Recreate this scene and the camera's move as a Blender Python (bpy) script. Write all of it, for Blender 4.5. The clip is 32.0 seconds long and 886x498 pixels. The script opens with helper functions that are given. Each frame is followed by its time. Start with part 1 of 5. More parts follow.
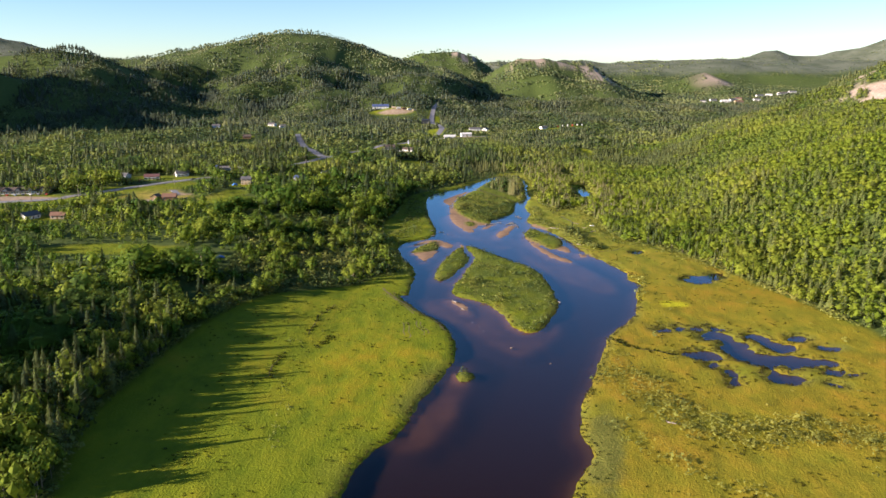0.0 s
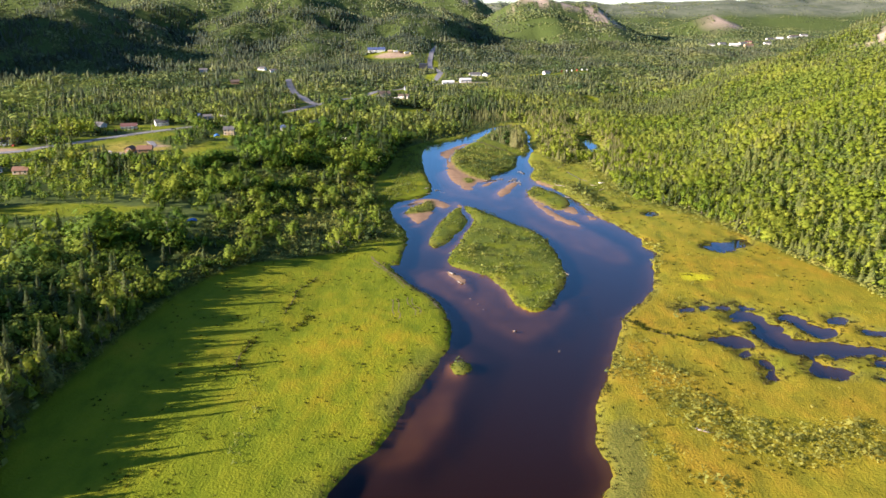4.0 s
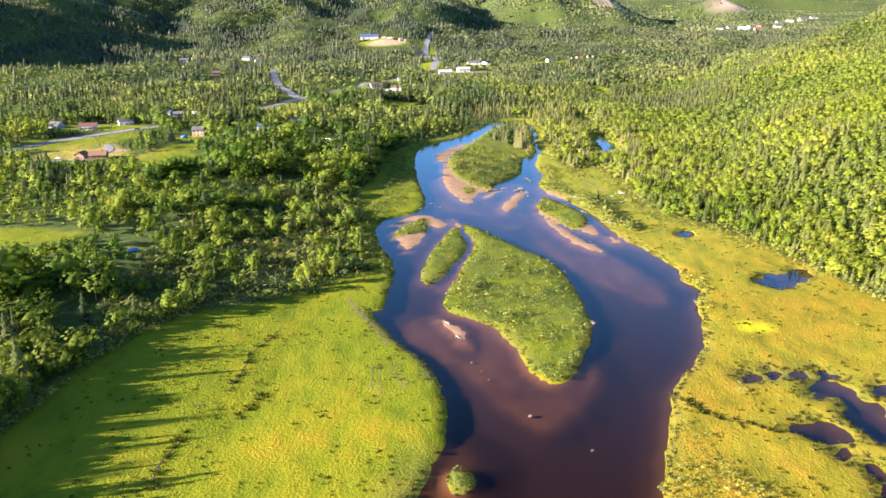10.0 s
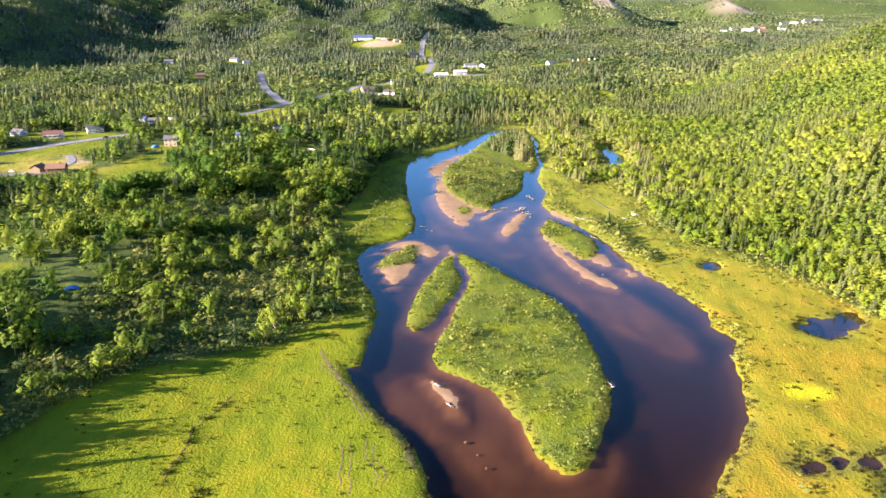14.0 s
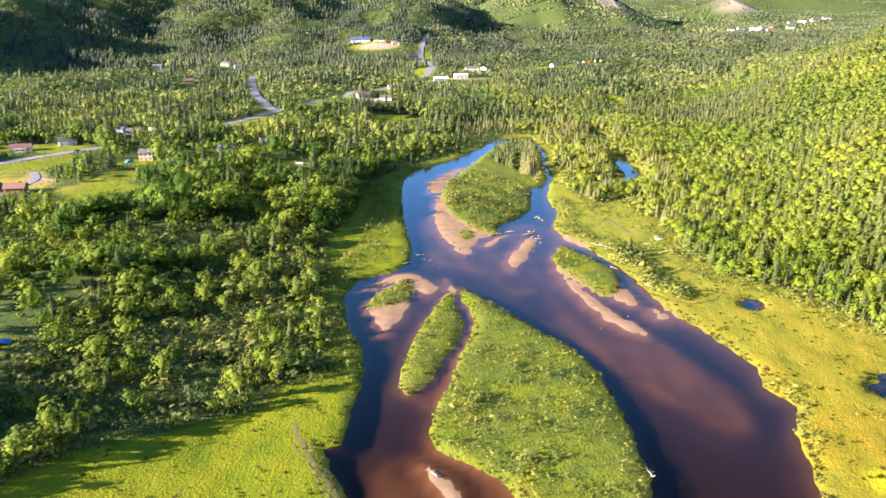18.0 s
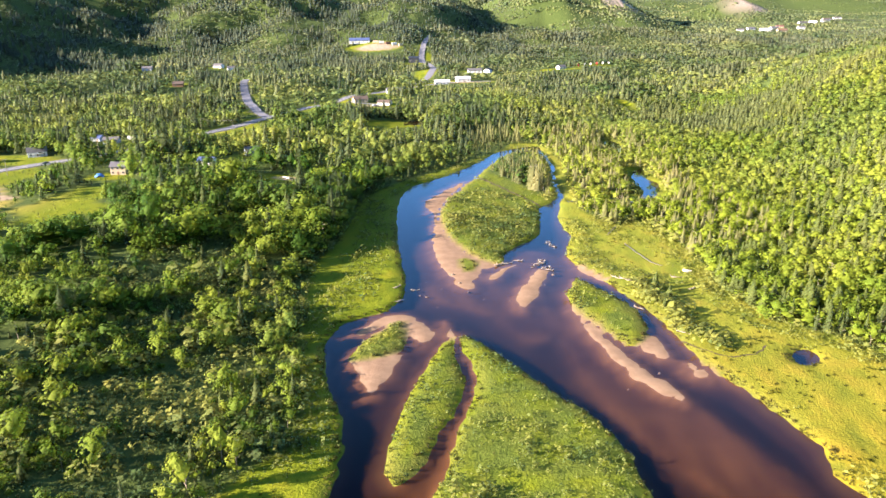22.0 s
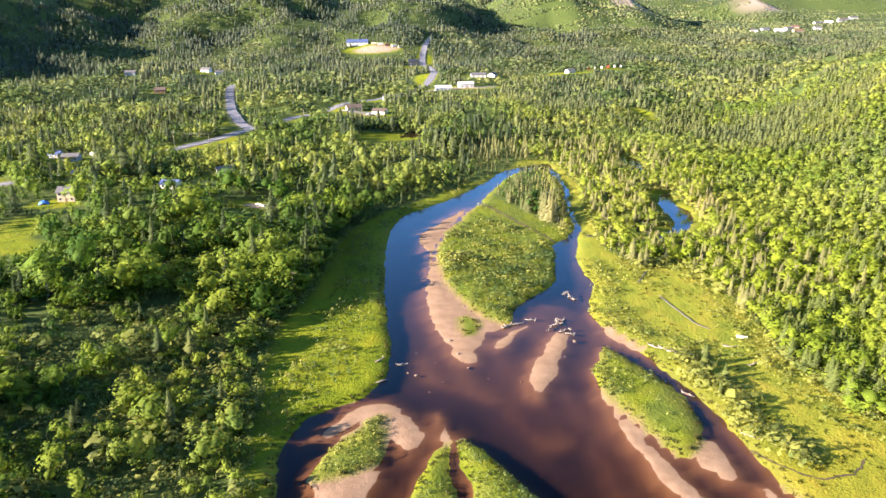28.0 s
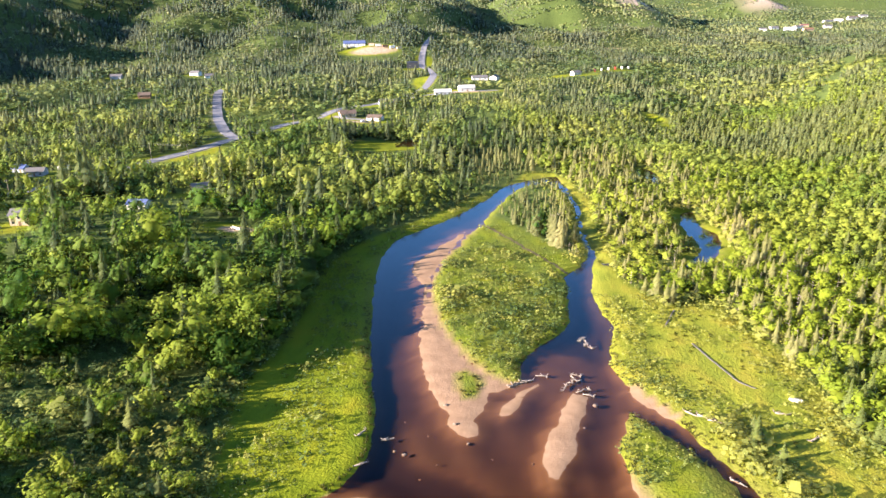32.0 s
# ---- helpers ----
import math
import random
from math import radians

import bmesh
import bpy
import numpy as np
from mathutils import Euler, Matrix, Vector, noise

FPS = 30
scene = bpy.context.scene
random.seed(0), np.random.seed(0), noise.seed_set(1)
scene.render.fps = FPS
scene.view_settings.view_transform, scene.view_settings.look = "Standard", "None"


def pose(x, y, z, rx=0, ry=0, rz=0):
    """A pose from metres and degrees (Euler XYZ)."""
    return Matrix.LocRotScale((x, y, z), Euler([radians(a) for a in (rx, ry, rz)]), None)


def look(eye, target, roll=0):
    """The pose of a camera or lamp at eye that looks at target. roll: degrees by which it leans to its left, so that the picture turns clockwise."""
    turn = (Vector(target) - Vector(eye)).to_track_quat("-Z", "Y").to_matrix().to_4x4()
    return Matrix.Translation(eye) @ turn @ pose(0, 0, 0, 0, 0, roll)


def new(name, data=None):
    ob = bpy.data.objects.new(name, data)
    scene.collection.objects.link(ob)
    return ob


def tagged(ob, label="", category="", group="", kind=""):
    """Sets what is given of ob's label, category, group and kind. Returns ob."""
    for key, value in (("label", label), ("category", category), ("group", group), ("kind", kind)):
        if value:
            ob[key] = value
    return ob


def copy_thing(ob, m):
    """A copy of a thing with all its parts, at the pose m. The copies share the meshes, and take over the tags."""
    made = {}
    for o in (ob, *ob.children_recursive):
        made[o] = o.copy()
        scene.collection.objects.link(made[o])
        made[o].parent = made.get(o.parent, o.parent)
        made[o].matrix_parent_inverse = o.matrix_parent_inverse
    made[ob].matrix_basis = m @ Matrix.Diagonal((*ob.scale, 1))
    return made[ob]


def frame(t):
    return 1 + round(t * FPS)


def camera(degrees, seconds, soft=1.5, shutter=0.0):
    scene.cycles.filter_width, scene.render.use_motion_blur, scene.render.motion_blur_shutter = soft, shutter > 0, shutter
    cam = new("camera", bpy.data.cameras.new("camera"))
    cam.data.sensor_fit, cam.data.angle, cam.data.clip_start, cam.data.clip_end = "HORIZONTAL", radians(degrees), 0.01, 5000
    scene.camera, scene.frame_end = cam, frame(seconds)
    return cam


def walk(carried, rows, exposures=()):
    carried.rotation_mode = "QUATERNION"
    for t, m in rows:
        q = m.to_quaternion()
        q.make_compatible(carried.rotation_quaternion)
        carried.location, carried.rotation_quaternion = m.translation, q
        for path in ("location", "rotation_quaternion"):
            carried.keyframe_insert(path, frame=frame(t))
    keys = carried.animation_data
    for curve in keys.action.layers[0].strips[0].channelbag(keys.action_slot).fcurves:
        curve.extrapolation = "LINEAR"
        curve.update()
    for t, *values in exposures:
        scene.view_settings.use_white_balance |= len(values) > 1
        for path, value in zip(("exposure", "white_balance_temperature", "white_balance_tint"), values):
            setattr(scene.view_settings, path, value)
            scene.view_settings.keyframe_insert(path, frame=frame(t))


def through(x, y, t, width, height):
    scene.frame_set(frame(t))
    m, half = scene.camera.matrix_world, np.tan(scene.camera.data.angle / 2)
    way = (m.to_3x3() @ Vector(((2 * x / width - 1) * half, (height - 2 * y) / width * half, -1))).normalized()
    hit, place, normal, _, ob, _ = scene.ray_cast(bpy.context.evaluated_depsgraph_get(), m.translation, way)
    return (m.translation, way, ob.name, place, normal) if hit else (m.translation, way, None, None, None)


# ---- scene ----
# The camera: a drone flying up the river, about 120 m over the water.
cam = camera(60.0, 32.0)
ROWS = [
    (0, -3.3, -0.2, 123.1, 76.19, 0.26, 0.23),
    (1, -2.8, 10.3, 122.8, 76.20, 0.22, 0.23),
    (2, -2.2, 21.1, 122.5, 76.24, 0.16, 0.24),
    (2.5, -2.0, 26.7, 122.4, 76.26, 0.13, 0.25),
    (3, -1.7, 32.3, 122.2, 76.06, 0.09, 0.26),
    (3.1, -1.7, 33.4, 122.2, 75.65, 0.09, 0.26),
    (3.5, -1.5, 37.7, 122.0, 74.03, 0.09, 0.25),
    (4, -1.4, 44.0, 121.8, 72.12, 0.13, 0.21),
    (4.6, -1.2, 52.1, 121.5, 71.04, 0.18, 0.14),
    (5.5, -0.9, 64.4, 121.0, 71.01, 0.28, 0.07),
    (6, -1.0, 70.4, 120.8, 71.02, 0.38, 0.04),
    (7, -0.8, 82.8, 120.4, 71.05, 0.48, 0.00),
    (8, -0.4, 95.3, 120.2, 71.09, 0.55, 0.01),
    (9, -0.0, 107.7, 120.1, 71.09, 0.58, 0.03),
    (10, 0.5, 120.2, 119.8, 71.08, 0.53, 0.03),
    (10.5, 0.9, 126.4, 119.7, 71.08, 0.50, -0.03),
    (11, 1.2, 132.6, 119.6, 71.08, 0.48, -0.11),
    (11.5, 1.5, 138.8, 119.3, 71.08, 0.44, -0.17),
    (12, 1.9, 145.1, 119.1, 71.09, 0.40, -0.19),
    (13, 2.6, 157.8, 118.6, 71.09, 0.35, -0.14),
    (14, 3.1, 170.5, 117.9, 71.11, 0.32, -0.11),
    (14.5, 3.3, 176.8, 117.6, 71.11, 0.34, -0.11),
    (16.5, 3.7, 200.8, 116.3, 71.17, 0.60, -0.14),
    (17, 3.8, 206.8, 116.3, 71.17, 0.63, -0.12),
    (18, 4.2, 218.6, 116.2, 71.18, 0.68, -0.10),
    (19, 4.5, 230.2, 115.9, 71.17, 0.73, -0.08),
    (20, 4.8, 241.7, 115.7, 71.18, 0.75, -0.07),
    (21, 5.3, 253.3, 115.4, 71.17, 0.74, 0.00),
    (22, 5.9, 264.8, 115.2, 71.16, 0.69, 0.10),
    (23, 6.5, 276.3, 115.0, 71.13, 0.66, 0.17),
    (24, 7.0, 287.4, 114.8, 71.13, 0.66, 0.22),
    (25, 7.4, 298.4, 114.7, 71.12, 0.72, 0.24),
    (25.5, 7.6, 303.8, 114.8, 71.11, 0.75, 0.26),
    (27.5, 8.6, 325.8, 114.3, 71.14, 0.73, 0.37),
    (28, 8.9, 331.3, 114.1, 71.14, 0.74, 0.39),
    (29, 9.5, 342.4, 113.9, 71.14, 0.75, 0.41),
    (30, 10.0, 353.5, 113.7, 71.11, 0.79, 0.46),
    (31, 10.5, 364.8, 113.4, 71.12, 0.87, 0.48),
    (32, 10.9, 376.0, 112.9, 71.12, 0.99, 0.48),
]
walk(cam, [(t, pose(x, y, z, rx, ry, rz)) for t, x, y, z, rx, ry, rz in ROWS],
     exposures=[(0.0, 1.56), (3.1, 1.56), (3.5, 1.68), (5.5, 2.52), (14.0, 2.57), (18.0, 2.63), (32.0, 2.66)])

# ---- world and sun ----
SUN_AZ = radians(17.0)      # the way the light travels, counted from +x towards +y
SUN_EL = radians(18.0)
world = bpy.data.worlds.new("sky")
scene.world = world
world.use_nodes = True
wn = world.node_tree
sky = wn.nodes.new("ShaderNodeTexSky")
sky.sky_type = "NISHITA"
sky.sun_disc = False
sky.sun_elevation = SUN_EL
sky.sun_rotation = radians(270.0) - SUN_AZ
sky.altitude = 100
sky.air_density, sky.dust_density, sky.ozone_density = 0.75, 0.05, 3.5
wn.nodes["Background"].inputs["Strength"].default_value = 0.064
wn.links.new(sky.outputs["Color"], wn.nodes["Background"].inputs["Color"])
sun = new("sun", bpy.data.lights.new("sun", "SUN"))
sun.data.energy = 5.0
sun.data.angle = radians(0.5)
sun.data.color = (1.0, 0.81, 0.68)
sun.matrix_world = look((-1000 * math.cos(SUN_AZ), -1000 * math.sin(SUN_AZ), 1000 * math.tan(SUN_EL)), (0, 0, 0))


# ---- materials ----
class Nodes:
    """A small builder of node materials."""

    def __init__(self, name):
        self.mat = bpy.data.materials.new(name)
        self.mat.use_nodes = True
        self.tree = self.mat.node_tree
        self.bsdf = self.tree.nodes["Principled BSDF"]
        self.out = self.tree.nodes["Material Output"]

    def link(self, a, b):
        self.tree.links.new(a, b)

    def node(self, kind, **inputs):
        n = self.tree.nodes.new(kind)
        for key, value in inputs.items():
            sock = n.inputs[key.replace("_", " ")]
            if hasattr(value, "is_output"):
                self.link(value, sock)
            else:
                sock.default_value = value
        return n

    def pos(self):
        return self.node("ShaderNodeNewGeometry").outputs["Position"]

    def noise(self, scale, detail=4.0, rough=0.55, vector=None):
        n = self.node("ShaderNodeTexNoise", Scale=scale, Detail=detail, Roughness=rough)
        self.link(vector or self.pos(), n.inputs["Vector"])
        return n.outputs["Fac"]

    def attr(self, name):
        n = self.tree.nodes.new("ShaderNodeAttribute")
        n.attribute_name = name
        return n.outputs["Fac"]

    def ramp(self, fac, *stops):
        n = self.tree.nodes.new("ShaderNodeValToRGB")
        self.link(fac, n.inputs["Fac"])
        e = n.color_ramp.elements
        while len(e) < len(stops):
            e.new(0.5)
        for el, (at, col) in zip(e, stops):
            el.position = at
            el.color = (*col, 1) if len(col) == 3 else col
        return n.outputs["Color"]

    def grey(self, fac, lo, hi):
        n = self.node("ShaderNodeMapRange", Value=fac, From_Min=lo, From_Max=hi)
        return n.outputs["Result"]

    def mix(self, fac, a, b):
        n = self.tree.nodes.new("ShaderNodeMix")
        n.data_type = "RGBA"
        for sock, v in ((n.inputs["Factor"], fac), (n.inputs[6], a), (n.inputs[7], b)):
            if hasattr(v, "is_output"):
                self.link(v, sock)
            else:
                sock.default_value = (*v, 1) if isinstance(v, tuple) else v
        return n.outputs[2]

    def maths(self, op, a, b=0.0):
        n = self.tree.nodes.new("ShaderNodeMath")
        n.operation = op
        n.use_clamp = False
        for sock, v in zip(n.inputs, (a, b)):
            if hasattr(v, "is_output"):
                self.link(v, sock)
            else:
                sock.default_value = v
        return n.outputs[0]

    def bump(self, height, strength, distance):
        n = self.node("ShaderNodeBump", Strength=strength, Distance=distance, Height=height)
        self.link(n.outputs["Normal"], self.bsdf.inputs["Normal"])
        return n

    def done(self, colour=None, rough=None, metal=0.0, spec=None):
        for key, v in (("Base Color", colour), ("Roughness", rough), ("Metallic", metal), ("Specular IOR Level", spec)):
            if v is None:
                continue
            if hasattr(v, "is_output"):
                self.link(v, self.bsdf.inputs[key])
            else:
                self.bsdf.inputs[key].default_value = (*v, 1) if isinstance(v, tuple) else v
        return self.mat


def ground_material():
    m = Nodes("valley_ground")
    lay = m.node("ShaderNodeMapping", Vector=m.pos(), Scale=(1.0, 0.55, 1.0), Rotation=(0, 0, 0.5)).outputs["Vector"]
    fine, mid, big = m.noise(1.3, 5), m.noise(0.11, 7, 0.62, lay), m.noise(0.022, 5)
    meadow = m.ramp(mid, (0.3, (0.078, 0.118, 0.006)), (0.5, (0.143, 0.175, 0.008)), (0.72, (0.207, 0.192, 0.012)))
    meadow = m.mix(m.grey(big, 0.42, 0.6), m.ramp(mid, (0.3, (0.092, 0.135, 0.006)), (0.7, (0.168, 0.192, 0.009))), meadow)
    marsh = m.ramp(mid, (0.28, (0.117, 0.115, 0.012)), (0.48, (0.219, 0.181, 0.014)), (0.7, (0.309, 0.2, 0.021)))
    marsh = m.mix(m.grey(big, 0.42, 0.66), marsh, m.ramp(mid, (0.3, (0.132, 0.155, 0.013)), (0.7, (0.252, 0.228, 0.017))))
    north = m.grey(m.node("ShaderNodeSeparateXYZ", Vector=m.pos()).outputs["Y"], 400.0, 540.0)
    marsh = m.mix(north, marsh, m.ramp(mid, (0.3, (0.112, 0.150, 0.016)), (0.5, (0.185, 0.205, 0.022)), (0.72, (0.245, 0.220, 0.030))))
    floor = m.ramp(m.noise(0.5, 5, 0.65), (0.3, (0.034, 0.058, 0.016)), (0.7, (0.088, 0.122, 0.030)))
    meadow = m.mix(m.attr("gold"), meadow, m.ramp(mid, (0.3, (0.105, 0.150, 0.007)), (0.5, (0.190, 0.198, 0.009)), (0.7, (0.262, 0.200, 0.012))))
    col = m.mix(m.attr("marsh"), meadow, marsh)
    hay = m.ramp(mid, (0.3, (0.172, 0.172, 0.022)), (0.7, (0.396, 0.310, 0.077)))
    col = m.mix(m.attr("mown"), col, hay)
    col = m.mix(m.attr("moss"), col, m.ramp(fine, (0.3, (0.30, 0.31, 0.012)), (0.7, (0.44, 0.42, 0.020))))
    col = m.mix(m.attr("forest"), col, floor)
    col = m.mix(m.maths("MULTIPLY", m.grey(fine, 0.60, 0.85), 0.6), col, (0.05, 0.06, 0.012))
    reed = m.ramp(fine, (0.3, (0.095, 0.11, 0.018)), (0.7, (0.17, 0.165, 0.035)))
    col = m.mix(m.attr("reed"), col, reed)
    rock = m.ramp(m.noise(0.35, 6, 0.65), (0.3, (0.26, 0.20, 0.16)), (0.55, (0.38, 0.31, 0.25)), (0.8, (0.50, 0.43, 0.36)))
    col = m.mix(m.attr("rock"), col, rock)
    verge = m.ramp(fine, (0.3, (0.168, 0.143, 0.101)), (0.7, (0.286, 0.252, 0.185)))
    col = m.mix(m.attr("road"), col, verge)
    dirt = m.ramp(m.noise(0.3, 6, 0.6), (0.3, (0.218, 0.151, 0.101)), (0.7, (0.370, 0.302, 0.235)))
    col = m.mix(m.attr("yard"), col, dirt)
    # distance haze on the far hills, put into the ground colour as grey-green
    far_haze = m.ramp(m.noise(0.012, 6, 0.65), (0.35, (0.084, 0.105, 0.071)), (0.65, (0.168, 0.185, 0.143)))
    col = m.mix(m.attr("far_haze"), col, far_haze)
    sand = m.ramp(m.noise(0.22, 5, 0.55), (0.3, (0.198, 0.130, 0.083)), (0.7, (0.272, 0.186, 0.122)))
    col = m.mix(m.attr("sand"), col, sand)
    # the river bed: sand in the shallows, peat-dark mud where it is deep
    z = m.node("ShaderNodeSeparateXYZ", Vector=m.pos()).outputs["Z"]
    bed = m.ramp(m.grey(z, -2.4, 0.0), (0.0, (0.016, 0.008, 0.007)), (0.45, (0.040, 0.020, 0.013)), (0.78, (0.090, 0.052, 0.031)), (0.95, (0.125, 0.077, 0.048)), (1.0, (0.165, 0.11, 0.074)))
    mud = m.ramp(m.grey(z, -1.6, 0.0), (0.0, (0.016, 0.008, 0.007)), (1.0, (0.043, 0.028, 0.017)))
    bed = m.mix(m.attr("shoal"), mud, bed)
    col = m.mix(m.grey(z, 0.03, -0.03), col, bed)
    h = m.maths("ADD", m.maths("MULTIPLY", fine, 0.5), mid)
    b = m.bump(h, 0.8, 0.6)
    m.link(m.maths("MULTIPLY", m.grey(m.attr("sand"), 1.4, 0.35), m.grey(z, -0.3, 0.15)), b.inputs["Strength"])
    return m.done(col, 0.95, spec=0.1)


def water_material():
    m = Nodes("river_water")
    wave = m.noise(0.55, 3, 0.5)
    b = m.node("ShaderNodeBump", Strength=0.06, Distance=0.10, Height=wave)
    fres = m.node("ShaderNodeFresnel", IOR=1.72)
    m.link(b.outputs["Normal"], fres.inputs["Normal"])
    clear = m.node("ShaderNodeBsdfTransparent", Color=(0.66, 0.50, 0.36, 1))
    gloss = m.node("ShaderNodeBsdfGlossy", Color=(0.60, 0.83, 1, 1), Roughness=0.08)
    m.link(b.outputs["Normal"], gloss.inputs["Normal"])
    mix = m.node("ShaderNodeMixShader")
    m.link(m.maths("MAXIMUM", m.maths("MULTIPLY", m.maths("SUBTRACT", fres.outputs[0], 0.085), 1.7), 0.015), mix.inputs[0])
    m.link(clear.outputs[0], mix.inputs[1])
    m.link(gloss.outputs[0], mix.inputs[2])
    m.link(mix.outputs[0], m.out.inputs["Surface"])
    return m.mat


def foliage_material(name, dark, light, warm, through=0.34, haze_tint=None):
    """Leaves or needles: hue from tree to tree, tone from clump to clump."""
    m = Nodes(name)
    clump = m.node("ShaderNodeNewGeometry").outputs["Random Per Island"]
    tree = m.attr("tint")
    spread = m.noise(0.012, 3)
    col = m.mix(tree, dark, light)
    col = m.mix(m.maths("MULTIPLY", m.grey(spread, 0.45, 0.7), m.grey(tree, 0.3, 1.0)), col, warm)
    if haze_tint:      # haze put into the colour: greyer up the valley and on the hills
        col = m.mix(m.attr("haze_tint"), col, m.mix(tree, *haze_tint))
    tone = m.node("ShaderNodeHueSaturation", Color=col, Hue=0.5, Saturation=1.0)
    n = m.node("ShaderNodeMapRange", Value=m.maths("ADD", clump, m.noise(1.1, 3)), From_Min=0.3, From_Max=1.7, To_Min=0.84, To_Max=1.2)
    m.link(n.outputs["Result"], tone.inputs["Value"])
    # many small leaves turn the light as the rounded crown does, not as the single spray
    out = m.tree.nodes.new("ShaderNodeAttribute")
    out.attribute_name = "out"
    turn = m.node("ShaderNodeVectorTransform", Vector=out.outputs["Vector"])
    turn.vector_type, turn.convert_from, turn.convert_to = "NORMAL", "OBJECT", "WORLD"
    soft = m.tree.nodes.new("ShaderNodeVectorMath")
    soft.operation = "MULTIPLY_ADD"
    m.link(turn.outputs["Vector"], soft.inputs[0])
    soft.inputs[1].default_value = (1.1, 1.1, 1.1)
    m.link(m.node("ShaderNodeNewGeometry").outputs["Normal"], soft.inputs[2])
    unit = m.tree.nodes.new("ShaderNodeVectorMath")
    unit.operation = "NORMALIZE"
    m.link(soft.outputs["Vector"], unit.inputs[0])
    b = m.node("ShaderNodeBump", Strength=0.4, Distance=0.3, Height=m.noise(3.0, 3, 0.7), Normal=unit.outputs["Vector"])
    m.link(b.outputs["Normal"], m.bsdf.inputs["Normal"])
    thin = m.node("ShaderNodeBsdfTranslucent", Color=tone.outputs["Color"], Normal=b.outputs["Normal"])
    mix = m.node("ShaderNodeMixShader", Fac=through)
    m.link(m.bsdf.outputs[0], mix.inputs[1])
    m.link(thin.outputs[0], mix.inputs[2])
    # the gaps between the leaves of a spray let light through
    gaps = m.node("ShaderNodeBsdfTransparent", Color=(1, 1, 1, 1))
    airy = m.node("ShaderNodeMixShader", Fac=0.32)
    m.link(mix.outputs[0], airy.inputs[1])
    m.link(gaps.outputs[0], airy.inputs[2])
    m.link(airy.outputs[0], m.out.inputs["Surface"])
    return m.done(tone.outputs["Color"], 0.75, spec=0.2)


def plain_material(name, lo, hi, scale=2.0, rough=0.8, metal=0.0, bump=0.2):
    m = Nodes(name)
    n = m.noise(scale, 5, 0.6)
    m.bump(n, bump, 0.05)
    return m.done(m.ramp(n, (0.3, lo), (0.7, hi)), rough, metal)


def painted(name, colour, rough=0.55, wear=0.25, metal=0.0):
    """Paint, boards, shingles or sheet metal with some weathering."""
    m = Nodes(name)
    n = m.noise(1.4, 5, 0.6)
    worn = tuple(c * (1 - wear) for c in colour)
    m.bump(m.noise(9.0, 2), 0.15, 0.02)
    return m.done(m.ramp(n, (0.35, worn), (0.6, colour)), rough, metal)


WHITE = painted("white_siding", (0.671, 0.671, 0.654), 0.6, 0.12)
TAN = painted("tan_siding", (0.533, 0.430, 0.292), 0.65)
BLUE_GREY = painted("blue_grey_siding", (0.310, 0.361, 0.430), 0.6)
BROWN = painted("brown_boards", (0.224, 0.129, 0.069), 0.7)
ROOF_GREY = painted("grey_shingles", (0.112, 0.112, 0.120), 0.85)
ROOF_RED = painted("red_shingles", (0.15, 0.068, 0.064), 0.8)
ROOF_BROWN = painted("brown_shingles", (0.105, 0.078, 0.062), 0.85)
ROOF_ORANGE = painted("orange_brown_shingles", (0.205, 0.112, 0.072), 0.8)
ROOF_BLUE = painted("blue_metal_roof", (0.086, 0.120, 0.258), 0.4)
RED = painted("red_paint", (0.387, 0.052, 0.034), 0.5)
BLUE = painted("blue_tarp", (0.043, 0.172, 0.473), 0.5)
DARK = painted("dark_paint", (0.026, 0.030, 0.043), 0.5)
SILVER = painted("bare_metal", (0.473, 0.473, 0.473), 0.35, 0.2, 0.8)
RUBBER = painted("tyre_rubber", (0.017, 0.017, 0.017), 0.9)
TRIM = painted("white_trim", (0.619, 0.619, 0.602), 0.5, 0.1)
GLASS = painted("window_glass", (0.026, 0.034, 0.043), 0.08, 0.1)
STONE = plain_material("river_stone", (0.07, 0.05, 0.035), (0.20, 0.15, 0.11), 3)
PLANK = plain_material("grey_planks", (0.06, 0.055, 0.05), (0.15, 0.14, 0.125), 3)
ASPHALT = plain_material("worn_asphalt", (0.12, 0.125, 0.145), (0.20, 0.205, 0.23), 0.6, 0.85)
PAINT = painted("road_paint", (0.70, 0.62, 0.30), 0.7)
WIRE = painted("dull_wire", (0.10, 0.10, 0.10), 0.6)

GROUND = ground_material()
WATER = water_material()
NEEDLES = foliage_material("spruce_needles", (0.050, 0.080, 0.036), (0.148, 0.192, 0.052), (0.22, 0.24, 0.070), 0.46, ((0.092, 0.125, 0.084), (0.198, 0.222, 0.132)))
LARCH = foliage_material("larch_needles", (0.14, 0.165, 0.065), (0.27, 0.28, 0.11), (0.37, 0.345, 0.16), 0.5)
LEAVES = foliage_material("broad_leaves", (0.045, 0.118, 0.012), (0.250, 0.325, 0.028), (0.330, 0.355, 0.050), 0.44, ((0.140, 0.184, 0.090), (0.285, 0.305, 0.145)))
SHRUB = foliage_material("alder_leaves", (0.060, 0.105, 0.030), (0.240, 0.260, 0.055), (0.300, 0.290, 0.065))
SEDGE = foliage_material("sedge_blades", (0.092, 0.138, 0.008), (0.165, 0.188, 0.013), (0.24, 0.205, 0.020))
REED = foliage_material("reed_blades", (0.130, 0.140, 0.028), (0.198, 0.190, 0.052), (0.250, 0.212, 0.066))
MUD = plain_material("wet_peat", (0.038, 0.030, 0.010), (0.092, 0.071, 0.025), 0.8)
DIRT = plain_material("trodden_earth", (0.085, 0.075, 0.02), (0.17, 0.14, 0.05), 0.8)
